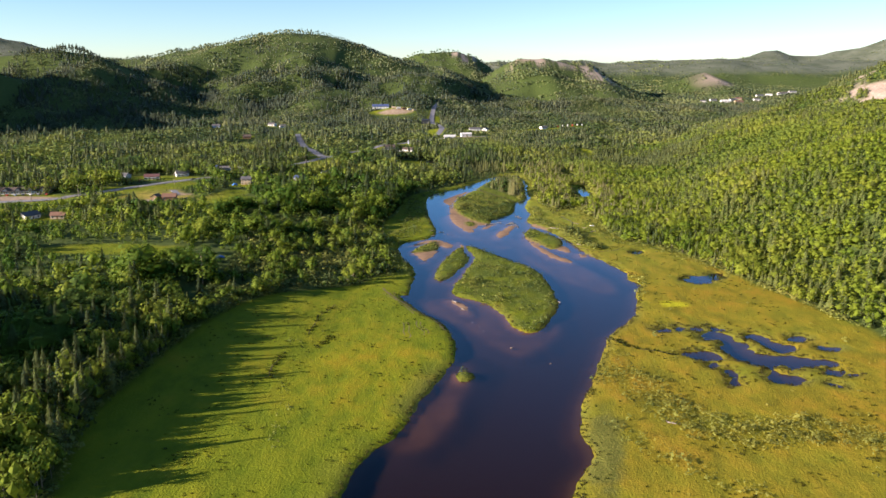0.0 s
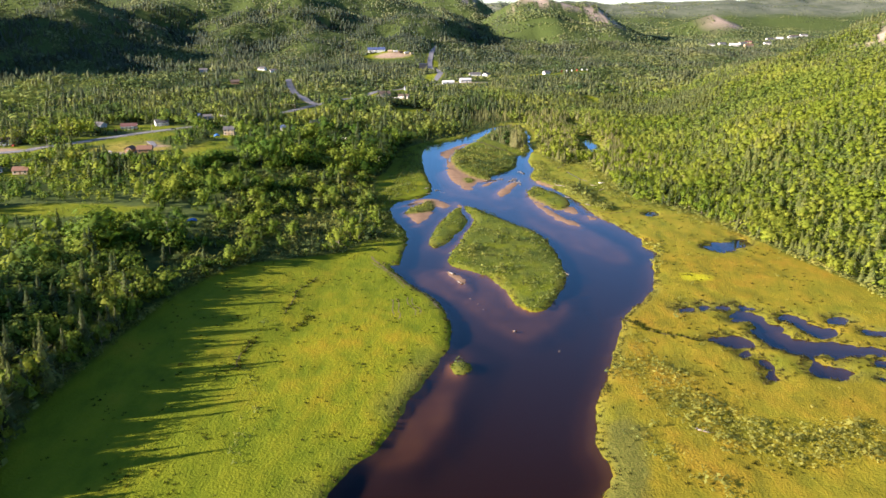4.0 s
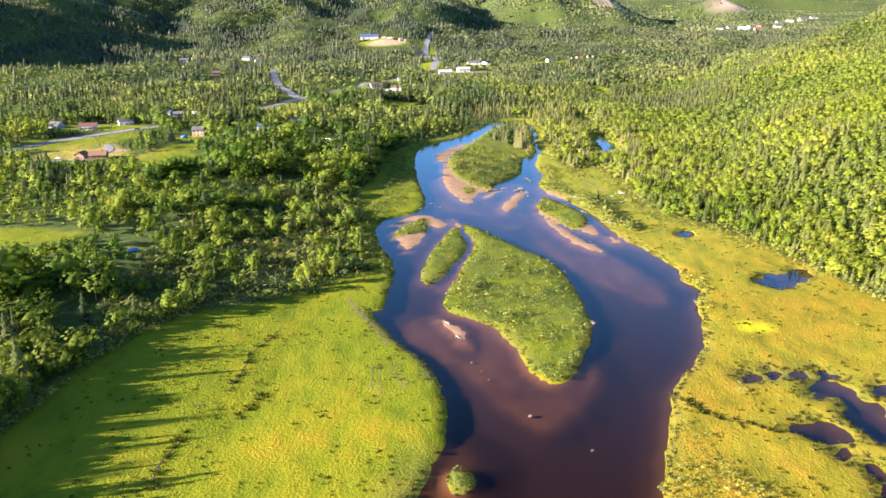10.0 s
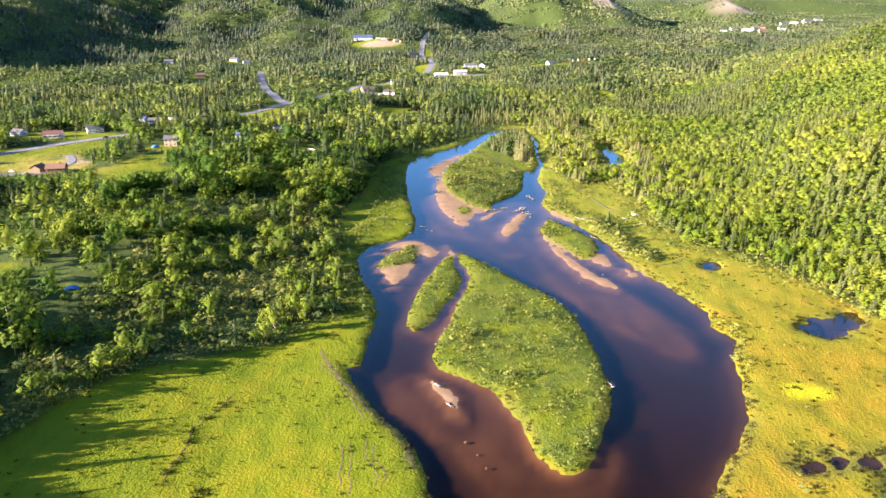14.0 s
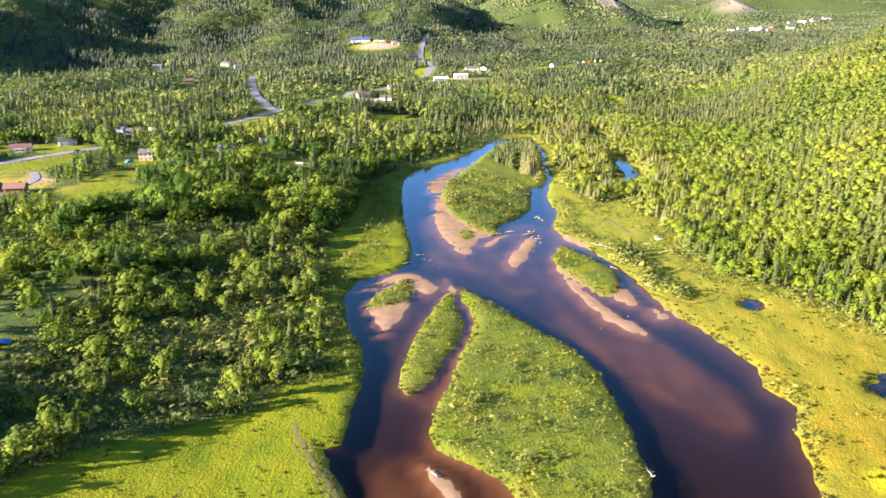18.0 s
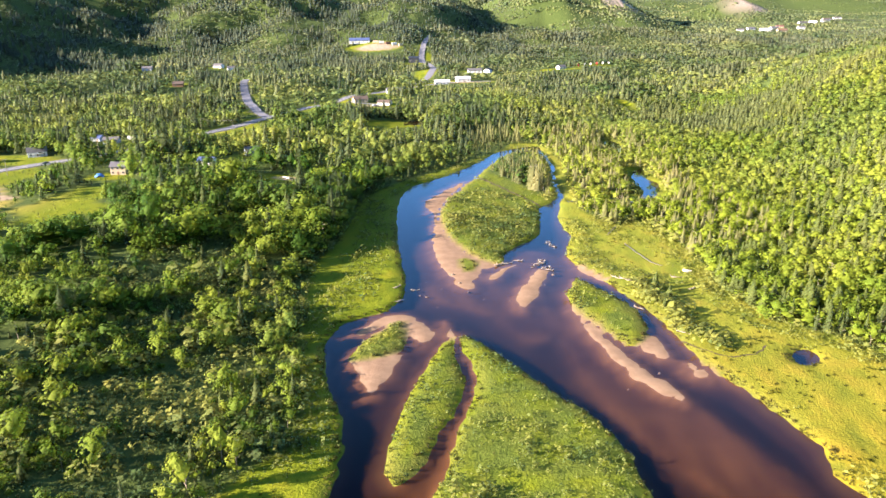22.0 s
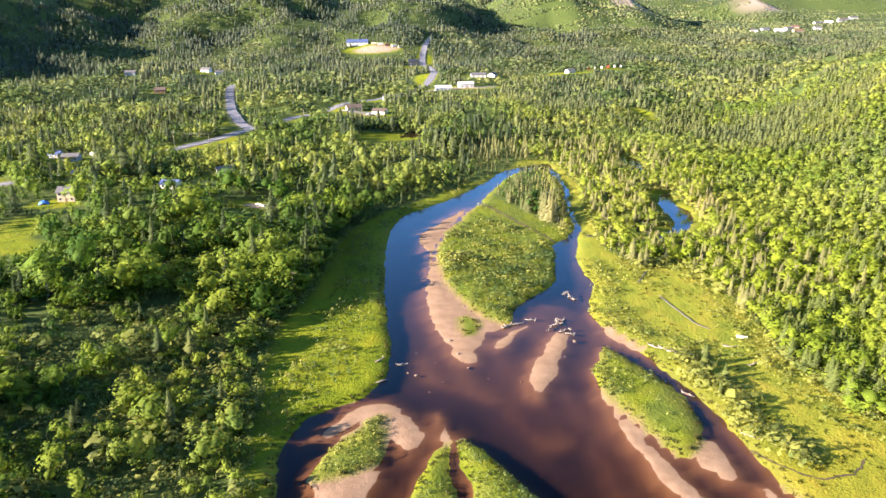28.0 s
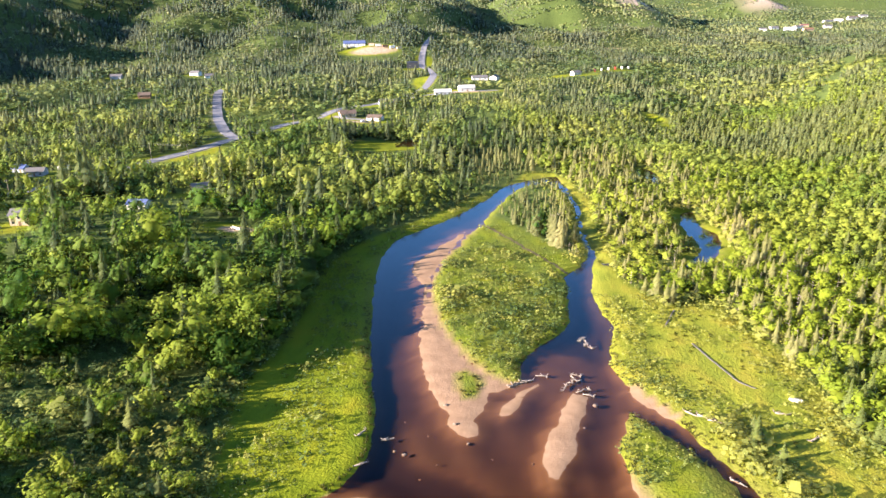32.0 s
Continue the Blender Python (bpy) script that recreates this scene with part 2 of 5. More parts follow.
BARK = plain_material("bark", (0.10, 0.08, 0.06), (0.26, 0.22, 0.18), 3)
DEADWOOD = plain_material("weathered_wood", (0.13, 0.105, 0.085), (0.30, 0.26, 0.22), 4)


# ---- the plan of the valley ----
def curve(points, closed=True, step=4):
    """A smooth outline through control points (Catmull-Rom)."""
    p = np.array(points, float).reshape(-1, 2)
    n = len(p)
    out = []
    for i in range(n if closed else n - 1):
        a, b, c, d = (p[(i + k) % n] if closed else p[min(max(i + k, 0), n - 1)] for k in (-1, 0, 1, 2))
        for s in np.arange(step) / step:
            out.append(0.5 * (2 * b + (c - a) * s + (2 * a - 5 * b + 4 * c - d) * s**2 + (3 * b - a - 3 * c + d) * s**3))
    if not closed:
        out.append(p[-1])
    return np.array(out)


def reach(x, y, line, closed):
    """Distance from points to a line of vertices; for a closed one negative outside."""
    shape = x.shape
    x, y = x.ravel(), y.ravel()
    best = np.full(x.shape, 1e9)
    inside = np.zeros(x.shape, bool)
    ends = np.roll(line, -1, 0) if closed else line[1:]
    for (ax, ay), (bx, by) in zip(line if closed else line[:-1], ends):
        dx, dy = bx - ax, by - ay
        s = np.clip(((x - ax) * dx + (y - ay) * dy) / (dx * dx + dy * dy + 1e-9), 0, 1)
        best = np.minimum(best, (x - ax - s * dx) ** 2 + (y - ay - s * dy) ** 2)
        if closed:
            inside ^= ((ay > y) != (by > y)) & (x < dx * (y - ay) / (dy if abs(dy) > 1e-9 else 1e-9) + ax)
    best = np.sqrt(best)
    return (np.where(inside, best, -best) if closed else best).reshape(shape)


# the river: left bank going up, then right bank coming down
RIVER = curve([-118, -640, -100, -400, -84, -180, -66, -30, -56, 60, -46, 150, -34, 198, -33, 211, -28, 225, -20, 237, -13, 263, -3, 293, 1, 320, -5, 348, -18, 370, -23, 381,
               -28, 392, -31, 398, -26, 396, -24, 404, -23, 420, -22, 436, -25, 455, -32, 478, -36, 503, -32, 519, -23, 526, -16, 533, -11, 547, -12, 568, -15, 590, -19, 628,
               -21, 667, -20, 700, -15, 721, -4, 735, 12, 758, 30, 790, 42, 818, 60, 834, 74, 840, 77, 820, 78.5, 790, 77.5, 762, 74, 735, 73.5, 706], False)
RIVER = np.vstack([RIVER, curve([74, 700, 72, 689, 68, 673, 64, 652, 64, 635, 66, 620, 62, 606, 60, 588, 64, 573, 74, 549, 81, 526, 85, 506, 88, 485, 95, 467, 100, 449,
                                 103, 438, 101, 424, 105, 414, 100, 402, 96, 382, 86, 354, 70, 331, 67, 320, 60, 300,
                                 54, 282, 47, 262, 42, 238, 43, 222, 33, 199, 22, 150, 14, 60, 6, -30, -8, -180, -20, -400, -34, -640], False)])
ISLE = curve([9, 510, 16, 504, 28, 484, 39, 466, 48, 452, 53, 432, 55, 408, 55, 388, 53, 372, 46, 352, 39, 338, 33, 337, 28, 345,
              25, 360, 20, 375, 15, 383, 8, 389, 1, 395, 0, 406, 2, 420, 5, 430, 7, 441, 10, 454, 13.5, 466, 14.5, 477, 12, 492])
LOBE = curve([6, 506, 1, 492, -4, 474, -8, 455, -10, 440, -10, 428, -7, 423, -3, 428, 1.5, 438, 4, 449, 7, 456, 10, 467, 11, 476, 9, 489, 8, 499])
STRIP = curve([26, 742, 35, 706, 44, 686, 53, 669, 62, 677, 70, 696, 71, 722, 74.5, 760, 75.5, 792, 71, 816, 60, 824, 47, 808, 36, 778])
MID_ISLE = curve([24, 738, 30, 732, 37, 718, 45, 700, 51, 685, 56, 664, 54, 645, 50, 620, 38, 604, 32, 593, 30, 581, 24, 583, 17, 594, 10, 611, 5, 632, 2, 655, 4, 672, 8, 693, 16, 717])
LEFT_ISLE = curve([-27, 491, -24, 503, -18, 513, -11, 521, -9, 508, -10, 498, -16, 493, -22, 490])
RIGHT_ISLE = curve([59, 563, 64, 556, 70, 546, 75, 534, 77, 520, 75, 508, 69, 498, 64, 505, 59, 518, 54, 531, 53, 543, 56, 553])
BUSH_ISLE = curve([-0.5, 287, 2, 291, 6, 291, 8, 287, 6, 282, 2, 281])
SPIT = curve([11, 587, 15, 589, 19, 581, 18, 573, 14, 571, 11, 579])
ISLES = (ISLE, LOBE, STRIP, MID_ISLE, LEFT_ISLE, RIGHT_ISLE, BUSH_ISLE, SPIT)
# bars of bare sand
BARS = (curve([-28, 508, -24, 517, -16, 526, -8, 526, -1, 515, 2, 511, -2, 503, -6, 505, -10, 516, -15, 518, -22, 511]),
        curve([-25, 489, -18, 492, -10, 494, -11, 484, -14, 475, -18, 468, -21, 477]),
        curve([53, 532, 55, 511, 59, 493, 63, 478, 69, 468, 75, 463, 74, 471, 70, 478, 66, 487, 63, 498, 59, 511]),
        curve([73, 505, 71, 497, 73, 492, 78, 489, 79, 497, 77, 506]),
        curve([-8, 680, -3, 697, 10, 722, 20, 735, 12, 708, 4, 676, 2, 655, 5, 630, 10, 610, 17, 593, 25, 583, 31, 580, 25, 577, 20, 572, 17, 561, 15, 551, 10, 556, 6, 570, 1, 589, -1, 605, -1, 632, -2, 660]),
        curve([46, 575, 48, 569, 43, 552, 38, 537, 34, 530, 33, 538, 35, 552, 39, 559, 43, 568]),
        curve([35, 581, 31, 572, 25, 563, 23, 564, 29, 574]),
        curve([5, 520, 7, 512, 10, 510, 6, 508]), curve([61, 576, 66, 569, 69, 561, 64, 566]),
        curve([82, 487, 85, 485, 86, 477, 83, 477]), curve([-2, 386, 2, 384, 7, 377, 8, 366, 5, 374]))
# drowned sand, just under the water
SHOALS = (curve([-2, 392, -12, 388, -14, 372, -9, 367, 2, 355, 10, 343, 15, 332, 22, 320, 29, 313, 36, 319, 46, 335, 50, 352, 40, 345, 30, 345, 22, 368, 10, 388]),
          curve([-6, 426, 2, 442, 8, 458, 12, 470, 10, 488, 13, 488, 14, 472, 10, 452, 5, 434, 0, 418]),
          curve([50, 540, 46, 515, 50, 470, 66, 430, 84, 403, 91, 418, 79, 458, 62, 496, 56, 535]),
          curve([30, 575, 22, 550, 26, 520, 36, 505, 46, 520, 50, 555, 46, 575]),
          curve([0, 548, 10, 536, 30, 528, 52, 540, 62, 560, 58, 590, 40, 600, 15, 590, 3, 575]),
          curve([-6, 300, -14, 270, -22, 235, -10, 232, 0, 262, 6, 300]))
CREEK = curve([25, 744, 34, 725, 43, 704, 53, 684, 60, 670, 66, 672], False)
POOLS = (curve([110, 683, 117, 692, 121, 702, 122, 716, 122, 729, 124, 742, 129, 757, 135, 760, 132, 742, 132, 731, 135, 722, 133, 708, 127, 694, 120, 685, 113, 679]),
         curve([75, 685, 86, 681, 95, 680, 105, 681, 112, 684, 113, 681, 105, 677.5, 95, 676.5, 86, 677.5, 75, 682]))      # a side pool and its outlet
WOOD_RIGHT = np.array([76, 664, 88, 634, 106, 640, 114, 596, 114, 548, 122, 516, 141, 498, 160, 462, 420, 430, 420, 900, 60, 900, 72, 850, 80, 828, 83, 790, 85, 770, 80, 745, 79, 700], float).reshape(-1, 2)
PONDS = (curve([131, 423, 138, 430, 142, 432, 148, 433, 154, 438, 158, 437, 159, 430, 154, 424, 150, 422, 146, 417, 135, 415, 133, 420]), curve([117, 490, 120, 495, 125, 494, 126, 489, 122, 484, 118, 485]),
         curve([97, 310, 101, 312, 108, 314, 112, 310, 113, 303, 108, 302, 103, 302, 100, 306]),
         curve([120, 346, 128, 340, 122, 337, 126, 332, 126, 324, 131, 321, 125, 316, 129, 311, 122, 307, 131, 305, 126, 296, 122, 298, 120, 306, 117, 311, 116, 316, 119, 321, 119, 327, 114, 331, 114, 334, 121, 339]),
         curve([136, 335, 139, 334, 143, 327, 140, 322, 136, 325, 131, 328]), curve([105, 344, 108, 345, 109, 342, 108, 339, 104, 339]), curve([95, 341, 101, 341, 99, 336, 95, 337]),
         curve([110, 294, 113, 293, 113, 286, 110, 278, 106, 276, 109, 281, 109, 288]), curve([105, 297, 110, 299, 108, 295, 105, 294]), curve([111, 344, 118, 342, 115, 338, 111, 340]),
         curve([113, 330, 118, 328, 116, 325, 112, 326]), curve([154, 331, 160, 329, 157, 324, 151, 325]), curve([146, 279, 150, 278, 149, 275, 146, 276]), curve([161, 318, 168, 316, 166, 311, 160, 313]),
         curve([133, 332, 139, 333, 141, 326, 145, 321, 150, 317, 143, 311, 139, 313, 138, 319, 134, 326]), curve([150, 292, 157, 291, 162, 287, 155, 286, 149, 288]),
         curve([118, 321, 123, 326, 127, 322, 129, 314, 134, 309, 142, 307, 148, 305, 158, 302, 157, 296, 146, 295, 139, 292, 135, 296, 131, 293, 130, 288, 136, 286, 138, 280,
                128, 277, 124, 283, 128, 294, 126, 298, 121, 300, 118, 308]))


# roads, their widths, and open ground between the trees
ROADS = ((curve([-445, 617, -349, 640, -330, 662, -311, 684, -293, 711, -264, 748, -244, 772, -220, 806, -204, 845, -188, 880, -169, 912, -152, 950], False), 5.4),
         (curve([-152, 950, -163, 967, -173, 988, -196, 1055, -226, 1160, -240, 1230], False), 5.0),
         (curve([-152, 950, -140, 985, -127, 1020, -103, 1070, -80, 1118, -50, 1150, -18, 1250, -11, 1365, -28, 1480, -32, 1570, -22, 1720], False), 5.2),
         (curve([-290, 639, -262, 632, -247, 637, -241, 666, -253, 690], False), 3.2),
         (curve([-60, 1050, -80, 1052, -92, 1060], False), 3.0), (curve([-47, 1150, 0, 1190, 60, 1200], False), 3.0))
CUT = curve([300, 985, 314, 1010, 348, 1068, 446, 1243, 584, 1478], False)      # a cleared line up the hill
CLEARINGS = ((-217, 465, 42, 15), (-258, 656, 36, 20), (-194, 645, 26, 14), (-380, 648, 60, 24), (-295, 772, 44, 18), (-198, 716, 13, 10), (-97, 722, 13, 9),
             (-40, 942, 26, 20), (-65, 1045, 28, 15), (25, 1195, 40, 16), (50, 1295, 30, 14), (-112, 1590, 46, 26), (165, 1345, 30, 20), (280, 2130, 90, 16), (255, 1755, 95, 16), 
             (215, 1385, 30, 14), (-246, 838, 14, 12), (-312, 1190, 14, 10), (-306, 1345, 16, 14), (-400, 1335, 14, 10), (-306, 561, 17, 9), (-139, 444, 6, 4),
             (132, 836, 9, 28), (178, 1008, 10, 30), (-180, 886, 16, 14), (-158, 938, 14, 14), (-174, 985, 8, 26), (-200, 1065, 8, 40), (-127, 1015, 9, 30), (-97, 1080, 9, 32), (-66, 1130, 10, 22), (-168, 906, 18, 14), (-190, 884, 14, 12), (-290, 696, 34, 26), (-264, 722, 22, 26), (-196, 655, 15, 40), (-270, 765, 26, 12), (-20, 1300, 14, 60), (360, 1140, 6, 60), (127, 722, 11, 44), (116, 686, 10, 9), (-131, 779, 10, 8), (-30, 1530, 14, 40), (-42, 1450, 14, 26))


def clearing(x, y):
    """How far a place lies from the nearest clearing: under zero it is inside."""
    free = np.full(np.shape(x), 99.0)
    for cx, cy, rx, ry in CLEARINGS:
        free = np.minimum(free, (np.hypot((x - cx) / rx, (y - cy) / ry) - 1 + 0.12 * wobble(x, y, 16, 31)) * min(rx, ry))
    return free


def open_ground(x, y):
    """How far a place lies from roads and clearings: under zero it is open."""
    free = clearing(x, y)
    for line, half in ROADS:
        free = np.minimum(free, reach(x, y, line, False) - half - 1.5)
    return free


def foot(y):
    """Where the hill on the right bank begins."""
    return np.interp(y, [0, 200, 330, 460, 500, 560, 667, 900, 1100, 1500, 2200], [330, 250, 196, 158, 146, 132, 160, 197, 275, 520, 900])


def ridge(x, y, crest, front, back, xs, zs):
    """A range of hills with a crest line across the valley."""
    top = np.interp(x, xs, zs)
    s = np.where(y < crest, (y - front) / (crest - front), (back - y) / (back - crest))
    s = np.clip(s, 0, 1)
    spur = wobble(x + 0.3 * y, 0.55 * y, 360, 23, 3)      # spurs and gullies down the slopes
    return top * s**1.2 * (1 + 0.55 * spur * (1 - s) * np.clip(4 * s, 0, 1))


HILLS = (
    (2300, 1500, 3200, [-2600, -1400, -1136, -971, -860, -747, -635, -524, -480, -359, -304, -195, -140, -84, -14, 80, 180], [80, 120, 136, 130, 134, 160, 176, 193, 199, 193, 182, 147, 130, 122, 110, 50, 0]),
    (1750, 1150, 2400, [-2400, -1300, -994, -943, -865, -798, -740, -708, -668, -595, -480], [60, 118, 113, 121, 128, 126, 118, 100, 76, 52, 0]),
    (2750, 2000, 3300, [-260, -180, -96, -17, 35, 88, 142, 215], [60, 100, 136, 150, 152, 128, 92, 20]),
    (2400, 1750, 2900, [60, 124, 181, 215, 290, 366, 435, 507, 591, 700], [10, 66, 98, 117, 128, 114, 110, 58, 12, 0]),
    (4300, 3150, 4900, [560, 866, 1113, 1299, 1463, 1627, 1769, 1876, 2039, 2366, 3000], [60, 92, 120, 114, 130, 140, 166, 126, 148, 218, 290]),
    (2700, 2350, 3000, [700, 768, 882, 949, 1005, 1090], [0, 40, 82, 66, 26, 0]),
    (3600, 2600, 4600, [-3600, -2400, -2028, -1927, -1860, -1777, -1659], [330, 300, 232, 212, 190, 160, 110]),
    (1180, 1020, 2000, [-2600, -1300, -1000, -880, -800], [300, 230, 192, 120, 0]),
    (1430, 1020, 2000, [-2600, -1300, -1000, -880, -800], [320, 250, 205, 120, 0]),
)


def wobble(x, y, scale, seed, octaves=3):
    """Smooth random relief between about -1 and 1, on arrays."""
    table = np.random.RandomState(seed).uniform(-1, 1, (256, 256))
    out, amp = np.zeros(np.shape(x)), 1.0
    for o in range(octaves):
        u, v = np.asarray(x) * 1.9 / scale * 2**o + 17.3 * o, np.asarray(y) * 1.9 / scale * 2**o + 5.7 * o
        u, v = u * 0.8 + v * 0.6, v * 0.8 - u * 0.6
        i, j = np.floor(u).astype(int), np.floor(v).astype(int)
        a, b = u - i, v - j
        a, b = a * a * (3 - 2 * a), b * b * (3 - 2 * b)
        i, j, k, l = i % 256, j % 256, (i + 1) % 256, (j + 1) % 256
        out += amp * ((table[i, j] * (1 - a) + table[k, j] * a) * (1 - b) + (table[i, l] * (1 - a) + table[k, l] * a) * b)
        amp *= 0.55
    return out


def terrain(x, y):
    """Heights and ground cover of the valley at arrays of places."""
    x, y = np.asarray(x, float), np.asarray(y, float)
    far = (np.abs(x) > 330) | (y > 1060)
    water = np.full(x.shape, -99.0)
    sand = np.full(x.shape, -99.0)
    shoal = np.full(x.shape, -99.0)
    isle = np.full(x.shape, -99.0)
    near = ~far
    if near.any():
        nx, ny = x[near], y[near]
        nx, ny = nx + 0.7 * wobble(nx, ny, 9, 3), ny + 0.7 * wobble(nx, ny, 11, 4)
        w = reach(nx, ny, RIVER, True)
        green = np.full(nx.shape, -99.0)
        for outline in ISLES:
            green = np.maximum(green, reach(nx, ny, outline, True))
        w = np.minimum(w, -green)
        isle[near] = green
        for cx, cy, rx, ry in ((132, 840, 6, 20), (179, 1016, 8, 16)):
            w = np.maximum(w, 8 * (1 - np.hypot((nx - cx) / rx, (ny - cy) / ry)))
        for pool in POOLS:
            w = np.maximum(w, reach(nx, ny, pool, True))
        rx, ry = nx + 1.1 * wobble(nx, ny, 7, 15), ny + 1.6 * wobble(nx, ny, 6, 16)
        for pool in PONDS:
            w = np.maximum(w, reach(rx, ry, pool, True))
        water[near] = w
        s = np.full(nx.shape, -99.0)
        for bar in BARS:
            s = np.maximum(s, reach(nx, ny, bar, True) + 0.9 * wobble(nx, ny, 7, 13))
        sand[near] = s
        d = np.full(nx.shape, -99.0)
        for some in SHOALS:
            d = np.maximum(d, reach(nx, ny, some, True))
        shoal[near] = d
    land = -water
    # river bed and banks
    deep = -np.clip(0.45 * water, 0, 2.6)
    deep = np.maximum(deep, -0.28 - np.clip(0.17 * -sand, 0, 2.4))
    deep = np.maximum(deep, np.where(shoal > -14, -0.95 + 0.3 * wobble(x, y, 30, 91) + 0.25 * wobble(x * 2.0 + 0.5 * y, y * 0.5, 24, 93) - 0.15 * np.clip(-shoal, 0, 20), -9))
    deep = np.where(sand > -2.5, np.maximum(deep, np.clip(0.0 + 0.10 * sand, -0.3, 0.32) - 0.14 * np.clip((y - 640) / 40, 0, 1) * (x < 24)), deep)
    bank = 0.12 + np.clip(0.22 * land, 0, 0.75)
    z = np.where(land > 0, np.where(sand > 1.5, np.minimum(bank, 0.5), bank), deep)
    # valley sides
    left = np.clip((-x - 52 - 40 * np.clip((340 - y) / 140, 0, 1) + 16 * np.clip((y - 480) / 150, 0, 1)) / 90, 0, 1)
    z += np.where(land > 3, 1.0, np.clip(land / 3, 0, 1)) * (np.interp(y, [0, 320, 430, 740, 870, 1000], [5, 6, 8.5, 8.5, 5, 4]) * left**1.2)
    d = x - foot(y)
    up = np.where(d < 60, 0.0019 * np.clip(d, 0, 60) ** 2 * 2, 13.7 + 0.40 * (d - 60))
    up = np.minimum(up, 150 + 0.1 * np.clip(d - 400, 0, 900))
    side = up * np.interp(y, [0, 900, 1130, 1500, 1900, 2300], [1.05, 1.0, 0.82, 0.45, 0.2, 0.0]) * (d > 0)
    rise = np.zeros(x.shape)
    for crest, front, back, xs, zs in HILLS:
        rise = np.maximum(rise, ridge(x, y, crest, front, back, xs, zs))
    rise = np.maximum(rise, side)
    rise = np.maximum(rise, 68 * np.exp(-((x + 348) / 75) ** 2 - ((y - 246) / 98) ** 2) - 1.5)      # a knoll that shades the lower wood
    rough = wobble(x, y, 520, 7, 4)
    rise = rise + np.clip(rise / 60, 0, 1) * np.interp(y, [1000, 1300, 2000, 2300, 2500], [0, 1, 1, 0.25, 0.6]) * 22 * wobble(x, y, 250, 17, 3)
    z = z + rise * (1 + np.interp(y, [1000, 1600, 2100], [0.05, 0.09, 0.03]) * rough) + np.clip((y - 900) / 600, 0, 1) * (2 + 1.5 * rough)
    z = z + np.clip((y - 860) / 160, 0, 1) * np.clip((2300 - y) / 500, 0, 1) * 4.5 * (0.6 + wobble(x, y * 0.7, 150, 27, 2))      # low rolling ground up the valley
    z = z + np.clip((x - foot(y) - 10) / 60, 0, 1) * (y < 2000) * 5.0 * wobble(x + 0.4 * y, y * 0.5, 110, 29, 3)      # gullies on the right slope
    humps = np.clip(land / 4, 0, 1) * (1 - np.clip(sand + 2, 0, 1)) * (y < 960) * (np.abs(x) < 330)
    z = z + humps * (0.12 * wobble(x, y, 5, 71, 2) + 0.12 * wobble(x, y, 23, 72, 2) + 0.1)
    # cover
    sand_c = np.clip(sand + 3.2, 0, 1) * (z < 0.75)
    sand_c = sand_c * np.clip(0.6 - 0.5 * isle, 0, 1)
    edge_left = np.interp(y, [0, 197, 224, 253, 295, 333, 367, 389, 398, 402, 414, 428, 440, 470, 500, 530, 560, 580, 611, 652, 684, 715, 735, 744, 780, 804, 823, 848],
                          [-95, -116, -123, -126, -121, -116, -106, -91, -75, -68, -50, -44, -33, -36, -42, -47, -50, -51, -44, -43, -42, -30, -16, -8, 17, 33, 49, 58])
    forest = np.clip((edge_left - x) / 4, 0, 1) * (y < 852)
    forest = np.maximum(forest, np.clip((x - foot(y) + 4) / 4, 0, 1) * ((y < 500) | (y > 850) | (x > 250)))
    forest = np.maximum(forest, np.clip((y - 846) / 6, 0, 1))
    if near.any():
        nx, ny = x[near], y[near]
        grove = np.maximum(reach(nx, ny, WOOD_RIGHT, True), np.minimum(reach(nx, ny, STRIP, True) - 1.5, reach(nx, ny, CREEK, False) - 10))
        forest[near] = np.maximum(forest[near], np.clip(grove / 3, 0, 1))
    marsh = np.clip((x - 20) / 10, 0, 1) * (forest < 0.5) * np.clip(1 - 0.6 * isle, 0, 1)
    scrub = 0.62 * np.clip(isle / 3, 0, 1) * np.clip(0.75 + 0.6 * wobble(x, y, 12, 97), 0, 1)
    reed = np.clip(1 - land / np.where((x < 5) & (y < 345), 13.0, 5.0), 0, 1) * (land > 0) * np.clip(0.5 + wobble(x, y, 60, 21), 0, 1)
    reed = np.maximum(reed, np.clip(3 * (1 - np.hypot((x - 48 - 0.2 * (y - 228)) / 8, (y - 226) / 36)) + 0.4 * wobble(x, y, 9, 22), 0, 1) * (land > 0) * (np.abs(x - 48) < 22) * (y < 275))
    rock = np.zeros(x.shape)
    for cx, cy, rx, ry in ((448, 810, 34, 75), (285, 2365, 105, 70), (285, 2365, 80, 50), (455, 2290, 85, 130), (455, 2290, 60, 100), (905, 2640, 95, 80), (60, 2700, 50, 90)):
        rock = np.maximum(rock, np.clip(1.7 * (1 - ((x - cx) / rx) ** 2 - ((y - cy) / ry) ** 2) + 1.0 * wobble(x, y, 60, 9) + 1.3 * wobble(x, y * 0.6, 18, 19) - 0.25, 0, 1))
    road = np.zeros(x.shape)
    zone = (x < 120) & (x > -520) & (y > 600) & (y < 1700)
    if zone.any():
        r = np.full(x[zone].shape, -99.0)
        for line, half in ROADS:
            r = np.maximum(r, half - reach(x[zone], y[zone], line, False))
        road[zone] = np.clip(r / 1.5 + 0.3, 0, 1)
    yards = np.zeros(x.shape)
